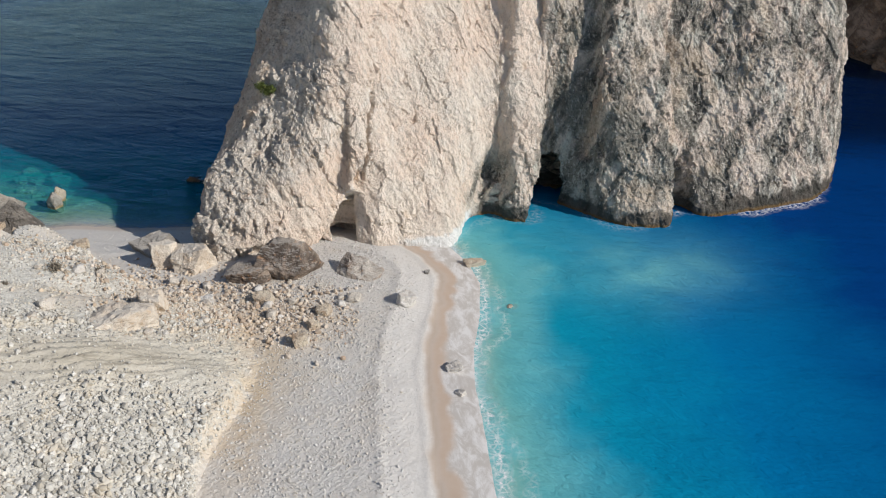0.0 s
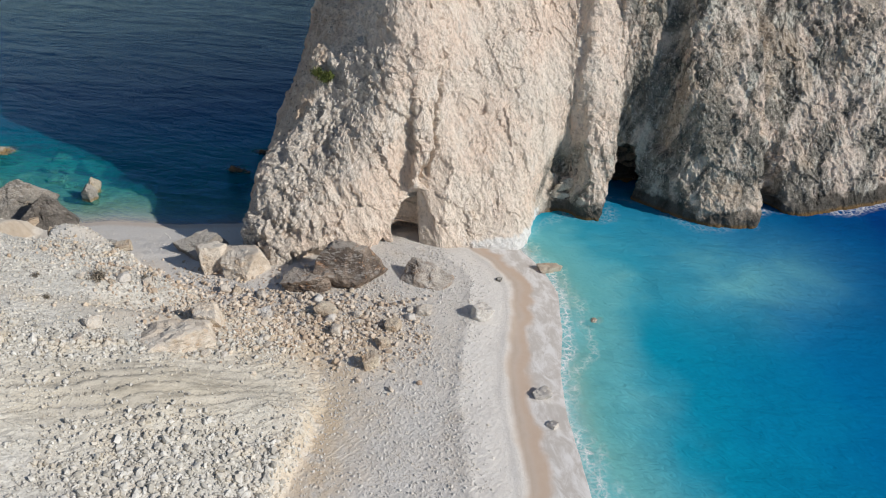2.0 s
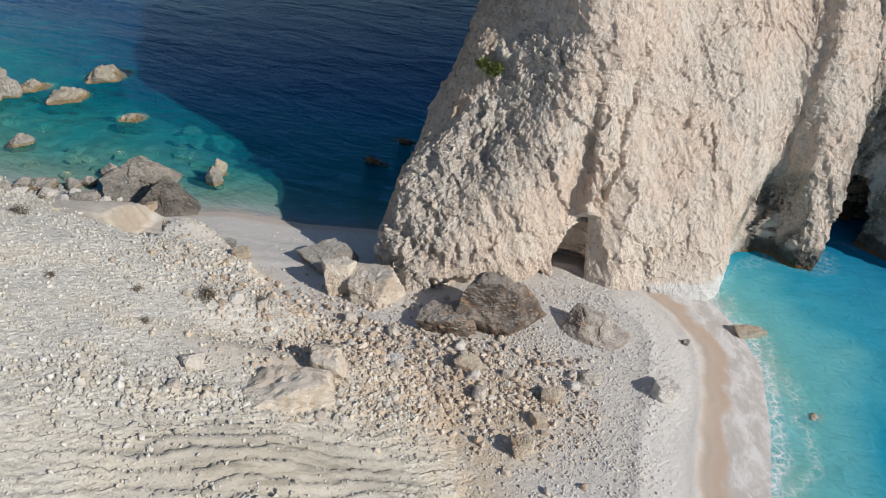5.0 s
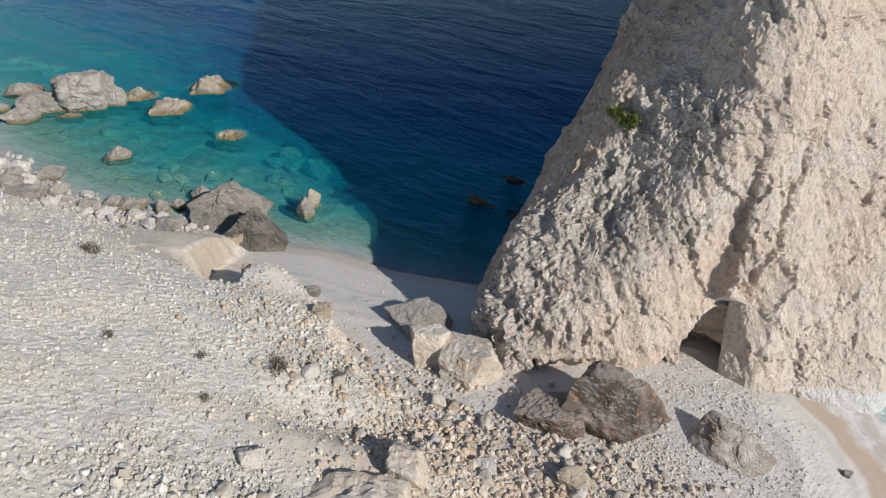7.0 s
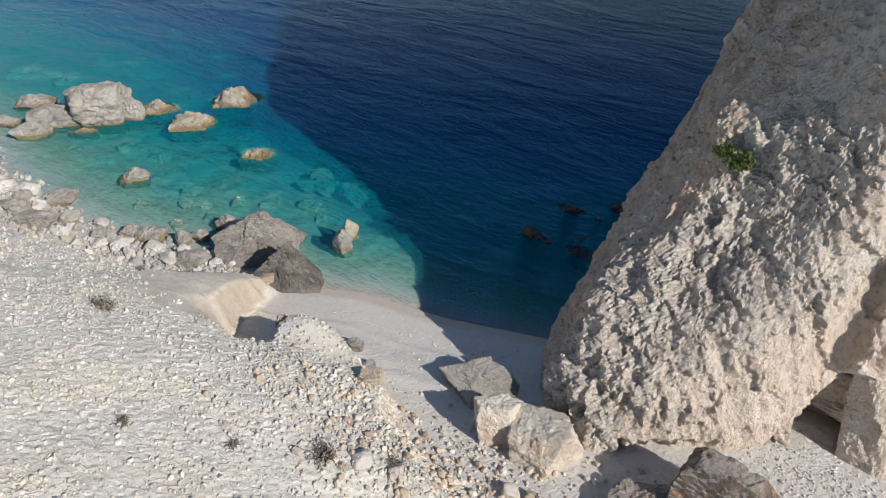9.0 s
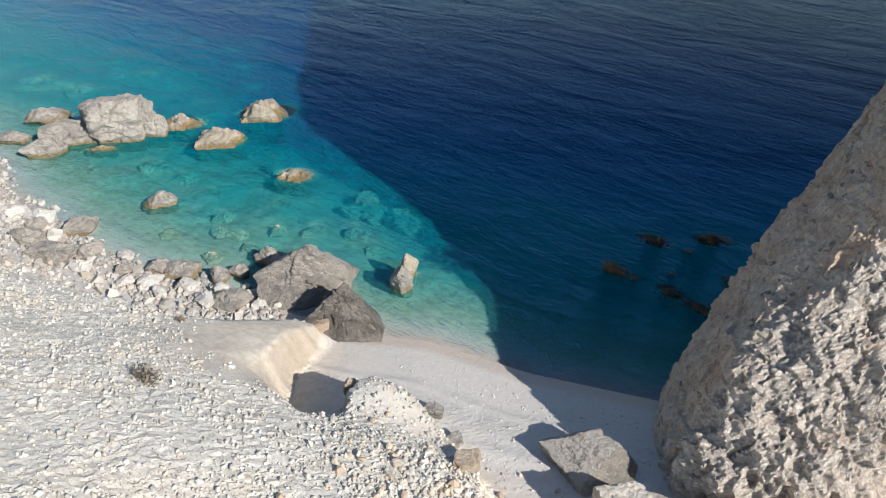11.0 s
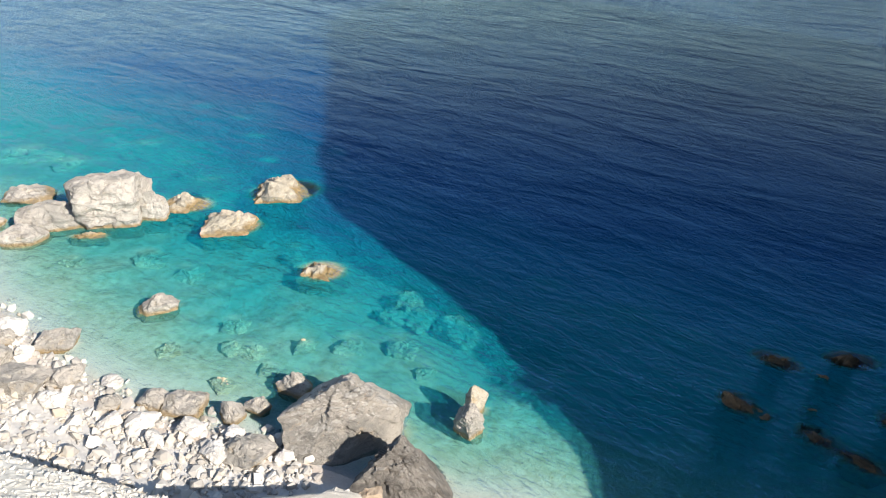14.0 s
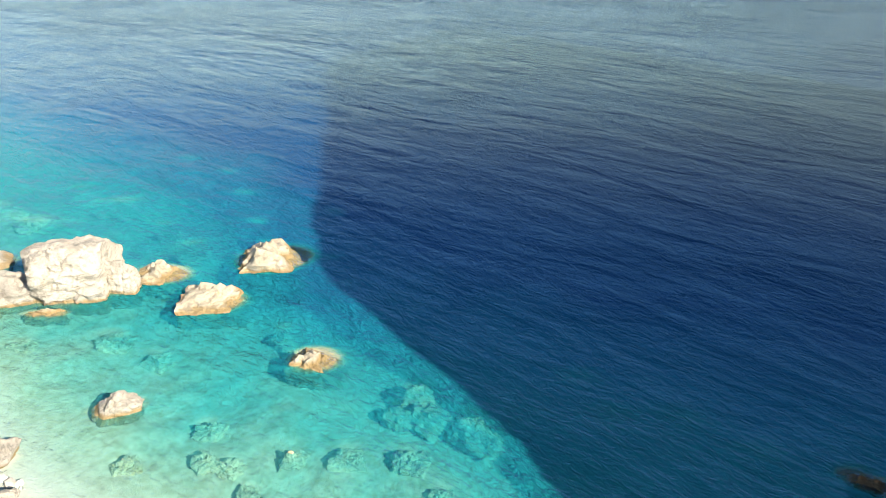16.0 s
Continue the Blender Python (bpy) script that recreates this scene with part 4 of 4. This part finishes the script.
boulder(-12.9, 55.2, 1.4, 1.2, 1.4, OCHRE_ROCK, "tan block standing at the scree foot", 10, seed=85)
boulder(-17.7, 62.0, 1.9, 1.5, 1.0, OCHRE_ROCK, "tan block on brown earth", -20, seed=87)
boulder(-8.8, 63.0, 1.5, 1.1, 0.7, PALE_ROCK, "pale block on the pebble beach", -10, seed=89)
boulder(-46.6, 71.8, 0.7, 1.5, 1.5, OCHRE_ROCK, "rust-edged block over the cove", 0, seed=93)
boulder(-53.7, 79.6, 1.8, 1.5, 0.7, OCHRE_ROCK, "tan clay-crusted block at the tip of the bank", 20, seed=94)
boulder(-42.4, 74.2, 1.3, 1.0, 0.7, GREY_ROCK, "small grey block on white shingle", 20, seed=96)
boulder(-40.4, 72.2, 1.3, 0.9, 0.6, GREY_ROCK, "small grey block on white shingle", 50, seed=97)
boulder(-38.2, 68.6, 1.7, 1.2, 0.8, OCHRE_ROCK, "rust-brown block on the scree edge", 30, seed=95)


# ---------------------------------------------------------------- the sea
wx, wy = np.meshgrid(spread(-120, 70, 0.6, -4800, 4800), spread(40, 150, 0.45, -4800, 4800))
sx, sy = wx.ravel(), wy.ravel()
out = -shore_distance(sx, sy)
drift = fbm(np.stack([sx, sy, 0 * sx], 1) / 9.0, 4)
depth = np.maximum(0, -ground_height(sx, sy))
for rx, ry, wide, deep, top, turn in DROWNED:  # the water over each rock is as shallow as the rock is high
    c, r = math.cos(radians(turn)), math.sin(radians(turn))
    u, v = ((sx - rx) * c + (sy - ry) * r) / wide * 2, (-(sx - rx) * r + (sy - ry) * c) / deep * 2
    share = step(1.15, 0.75, np.hypot(u, v)) if top > 0.1 else 0.55 * step(1.1, 0.1, np.hypot(u, v))
    depth = depth * (1 - share) + np.minimum(depth, max(0.05, 0.25 - top)) * share
edge = np.full(sx.shape, 1e9)
for (ax, ay), (bx, by) in zip(CLIFF_FOOT[8:21], CLIFF_FOOT[9:22]):
    t = np.clip(((sx - ax) * (bx - ax) + (sy - ay) * (by - ay)) / ((bx - ax) ** 2 + (by - ay) ** 2), 0, 1)
    edge = np.minimum(edge, np.hypot(sx - ax - t * (bx - ax), sy - ay - t * (by - ay)))
washed = step(1.3, 0.2, edge + 3.0 * drift) * (0.2 + 0.6 * step(26, 30, sx))
bay = step(0.0, 4.0, sx) * step(115, 95, sy)
milk = bay * np.clip(1.0 * step(11, 1.5, out + 6 * drift) + 0.85 * bump(sx, sy, 25, 72, 8, 6, 20) + 0.35 * bump(sx, sy, 12, 78, 14, 8), 0, 1)
surf = step(0.8, 0.0, np.abs(out - 0.5 + 1.6 * drift)) + 0.4 * step(0.5, 0.0, np.abs(out - 2.2 + 3.0 * drift))
foam = bay * surf * step(88, 80, sy) + 0.9 * washed
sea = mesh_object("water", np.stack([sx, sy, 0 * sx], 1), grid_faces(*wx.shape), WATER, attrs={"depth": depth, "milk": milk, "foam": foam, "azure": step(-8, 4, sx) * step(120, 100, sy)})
sea.visible_shadow = False  # clear water lets the sun down to the bed
tagged(sea, "clear turquoise sea deepening to navy, with small ripples", "sea", kind="structure")

# blocks strewn over the rubble
rng = np.random.RandomState(23)
kinds = []
for k, (rock, label) in enumerate(((PALE_ROCK, "pale limestone block in the rubble"), (WHITE_ROCK, "white limestone block in the rubble"), (PALE_ROCK, "pale limestone block in the rubble"),
                                   (OCHRE_ROCK, "tan limestone block in the rubble"), (PALE_ROCK, "pale limestone block in the rubble"))):
    kinds.append((rock_shape(300 + k, (1, 0.8, 0.75), 3), rock, label))
strewn = []
while len(strewn) < 130:
    x, y = rng.uniform(-42, -9), rng.uniform(38, 70)
    want = bump(x, y, -18, 60.5, 7, 3.4) + bump(x, y, -26, 62, 7, 3.4) + 0.9 * bump(x, y, -27, 53.2, 10, 1.4, 27) + 0.25 * bump(x, y, -36, 66, 6, 3)
    if rng.uniform() < want:
        strewn.append((x, y, 0.35 + min(1.0, 0.25 * rng.exponential()), rng.randint(5)))
for x, y, size, k in strewn:
    (v, f), rock, label = kinds[k]
    ob = mesh_object("rubble_block", v, f, rock)
    floor = float(ground_height(np.array([x]), np.array([y]))[0])
    ob.matrix_world = pose(x, y, floor + 0.16 * size, rng.uniform(-20, 20), rng.uniform(-20, 20), rng.uniform(0, 360)) @ Matrix.Scale(size, 4)
    tagged(ob, label, "rock", "blocks in the rubble")

# the next headland, far off; dark rock colour stands in for its shade
far = mesh_object("headland", *rock_shape(7, (84, 74, 110), 6, 7, 0.14), DARK_ROCK)
far.location = (131, 180, 8)
tagged(far, "distant headland rising from the sea, its shade coloured in dark", "cliff")


# ---------------------------------------------------------------- loose stones
def stones(name, x, y, size, material, label, seed, lift=0.15):
    """Many small broken stones, each a rough twenty-sided lump, in one mesh."""
    rng = np.random.RandomState(seed)
    v, f = sphere(1)
    kinds = []
    for k in range(14):
        n = rng.normal(size=(7, 3))
        n /= np.linalg.norm(n, axis=1)[:, None]
        r = ((np.maximum(v @ n.T, 0) / rng.uniform(0.55, 1, 7)) ** 12).sum(1) ** (-1 / 12)
        kinds.append(v * np.minimum(r, 1.3)[:, None] * rng.uniform(0.6, 1.1, 3))
    kinds = np.array(kinds)
    count = len(x)
    p = kinds[rng.randint(0, 14, count)]
    a, b = rng.uniform(0, 2 * np.pi, count), rng.uniform(-0.6, 0.6, count)
    ca, sa, cb, sb = np.cos(a), np.sin(a), np.cos(b), np.sin(b)
    turn = np.stack([np.stack([ca, -sa * cb, sa * sb], -1), np.stack([sa, ca * cb, -ca * sb], -1), np.stack([0 * a, sb, cb], -1)], 1)
    p = np.einsum("nij,nvj->nvi", turn, p) * (size / 2)[:, None, None]
    z = ground_height(x, y) + lift * size
    p = p + np.stack([x, y, z], -1)[:, None, :]
    faces = (f[None] + (np.arange(count) * len(v))[:, None, None]).reshape(-1, 3)
    ob = mesh_object(name, p.reshape(-1, 3), faces, material, smooth=False)
    return tagged(ob, label, "stones", kind="stuff")


def scatter(rng, count, x0, x1, y0, y1, keep):
    x, y = rng.uniform(x0, x1, count), rng.uniform(y0, y1, count)
    k = rng.uniform(size=count) < keep(x, y, shore_distance(x, y), fbm(np.stack([x, y, 0 * x], 1) / 4.0, 3))
    return x[k], y[k]


rng = np.random.RandomState(11)


def belt(x, y):
    """Where the coarse rubble lies."""
    return np.clip(bump(x, y, -27, 53.2, 10, 1.6, 27) + 0.8 * bump(x, y, -36, 48, 6, 3) + step(47, 43, y) * step(-34, -26, x) + 0.5 * bump(x, y, -38, 66, 6, 3), 0, 1)


def on_scree(x, y, d, n):
    return ground_height(x, y, True)[1] * (0.30 + 0.9 * np.clip(n + 0.2, 0, 1) + 0.5 * belt(x, y)) * np.clip(1 - 1.5 * bump(x, y, -54.4, 73.0, 4.0, 5.0, 8), 0, 1) * (1 - 0.9 * bump(x, y, -51.4, 69.5, 2.0, 3.0)) \
        * (1 - 0.93 * bump(x, y, -27, 47.0, 12, 4.4, 25)) * (1 - 0.8 * bump(x, y, -30, 57.2, 5, 1.8, 25))


x, y = scatter(rng, 120000, -100, -15, 30, 76, on_scree)
stones("scree_stones", x, y, (0.07 + 0.062 * rng.exponential(1.0, len(x)).clip(0, 4.5)) * (1 + 1.0 * belt(x, y)), SCREE, "loose pale limestone rubble covering the slope", 1, 0.24)


def on_earth(x, y, d, n):
    return np.clip(bump(x, y, -17.5, 60, 8, 4.0) + bump(x, y, -24, 61, 7, 4.5) + 0.5 * bump(x, y, -34, 65, 7, 4), 0, 1) * step(6, 9, d)


x, y = scatter(rng, 16000, -45, -8, 50, 72, on_earth)
stones("earthy_rubble", x, y, 0.12 + 0.12 * rng.exponential(1.0, len(x)).clip(0, 4.0), EARTHY, "brown and cream rubble in tan earth", 2, 0.24)


def on_beach(x, y, d, n):
    return step(5.5, 9.5, d + 1.2 * n) * step(-18, -15, x) * (0.6 + n)


x, y = scatter(rng, 24000, -18, 1, 34, 78, on_beach)
stones("beach_pebbles", x, y, 0.08 + 0.045 * rng.exponential(1.0, len(x)).clip(0, 4), PEBBLE, "white and grey pebbles on the beach", 3)


def on_shore(x, y, d, n):
    return step(-2.5, 0.5, d) * step(12, 11, d) * (1 - ground_height(x, y, True)[1]) * step(-56, -59, x) * np.clip(0.8 + 1.5 * n, 0.2, 1)


x, y = scatter(rng, 15000, -104, -56, 69, 97, on_shore)
stones("shore_cobbles", x, y, 0.15 + 0.22 * rng.exponential(1.0, len(x)).clip(0, 4.0), COBBLE, "jumbled white cobbles along the rocky shore", 4, 0.12)


def on_cove(x, y, d, n):
    return step(1.5, 3.5, d) * step(-48, -46, x) * step(-27, -29, x)


x, y = scatter(rng, 4000, -49, -26, 66, 82, on_cove)
stones("cove_pebbles", x, y, 0.05 + 0.03 * rng.exponential(1.0, len(x)).clip(0, 4), PEBBLE, "fine white pebbles in the cove", 5)


# ---------------------------------------------------------------- plants
def shrub(name, x, y, z, wide, tall, leaf, twig, label, seed, leaves=420):
    """A low bush: thin branching twigs and many small leaves."""
    rng = np.random.RandomState(seed)
    root = new(name)
    root.location = (x, y, z)
    tv, tf, lv, lf = [], [], [], []
    for k in range(26):
        a, lean = rng.uniform(0, 2 * np.pi), rng.uniform(0.2, 1.0)
        tip = np.array([math.cos(a) * wide / 2 * lean, math.sin(a) * wide / 2 * lean, tall * rng.uniform(0.55, 1.0) * (1.15 - 0.5 * lean)])
        mid = tip * 0.5 + rng.normal(size=3) * 0.07 * wide
        side = np.cross(tip, (0, 0, 1.0)) + 1e-3
        side = side / np.linalg.norm(side) * 0.022 * wide
        up = np.array((0, 0, 0.018 * wide))
        n = len(tv)
        for at, r in ((np.zeros(3), 1.0), (mid, 0.7), (tip, 0.25)):
            tv.extend([at + side * r, at - side * r * 0.5 + up * r, at - side * r * 0.5 - up * r])
        for s in (0, 3):
            for e in range(3):
                tf.append([n + s + e, n + s + (e + 1) % 3, n + s + 3 + (e + 1) % 3, n + s + 3 + e])
        for m in range(leaves // 26):
            c = tip * rng.uniform(0.45, 1.05) + rng.normal(size=3) * 0.09 * wide
            u, w = rng.normal(size=3), rng.normal(size=3)
            u, w = u / np.linalg.norm(u) * 0.055 * wide, w / np.linalg.norm(w) * 0.04 * wide
            q = len(lv)
            lv.extend([c - u, c + w, c + u, c - w])
            lf.append([q, q + 1, q + 2, q + 3])
    mesh_object("twigs", tv, tf, twig, False, root)
    mesh_object("leaves", lv, lf, leaf, False, root)
    return tagged(root, label, "bush")


GREEN = leaf_material("green_leaves", (0.06, 0.085, 0.02), (0.13, 0.15, 0.04))
DRY = leaf_material("dry_leaves", (0.17, 0.145, 0.11), (0.28, 0.245, 0.19))
TWIG = leaf_material("dry_twigs", (0.10, 0.08, 0.06), (0.16, 0.13, 0.10))
cliff_mesh = cliff.data


def on_cliff(x, z):
    """The y of the cliff's front face at x, z."""
    co = np.empty(len(cliff_mesh.vertices) * 3, np.float32)
    cliff_mesh.vertices.foreach_get("co", co)
    co = co.reshape(-1, 3)
    near = (np.abs(co[:, 0] - x) < 0.3) & (np.abs(co[:, 2] - z) < 0.3) & (co[:, 1] < 100)
    return float(co[near, 1].min())


for x, z, w, h, s in ((-20.3, 17.9, 1.5, 0.9, 3), (-19.2, 17.5, 1.9, 1.1, 5)):
    shrub("bush", x, on_cliff(x, z) + 0.1, z, w, h, GREEN, TWIG, "dense green bush on a cliff ledge", s, 900)
for x, y, w, s in ((-53.7, 63.9, 1.7, 1), (-36.9, 60.7, 1.9, 2), (-45.6, 56.4, 1.0, 4), (-38.6, 55.6, 0.9, 6), (-41.0, 58.6, 0.9, 7), (-33.6, 62.6, 1.1, 8), (-59.0, 72.0, 0.9, 9)):
    z = float(ground_height(np.array([x]), np.array([y]))[0])
    shrub("dry_shrub", x, y, z - 0.05, w, 0.35 * w, DRY, TWIG, "dry grey-brown shrub on the scree", s, 300)
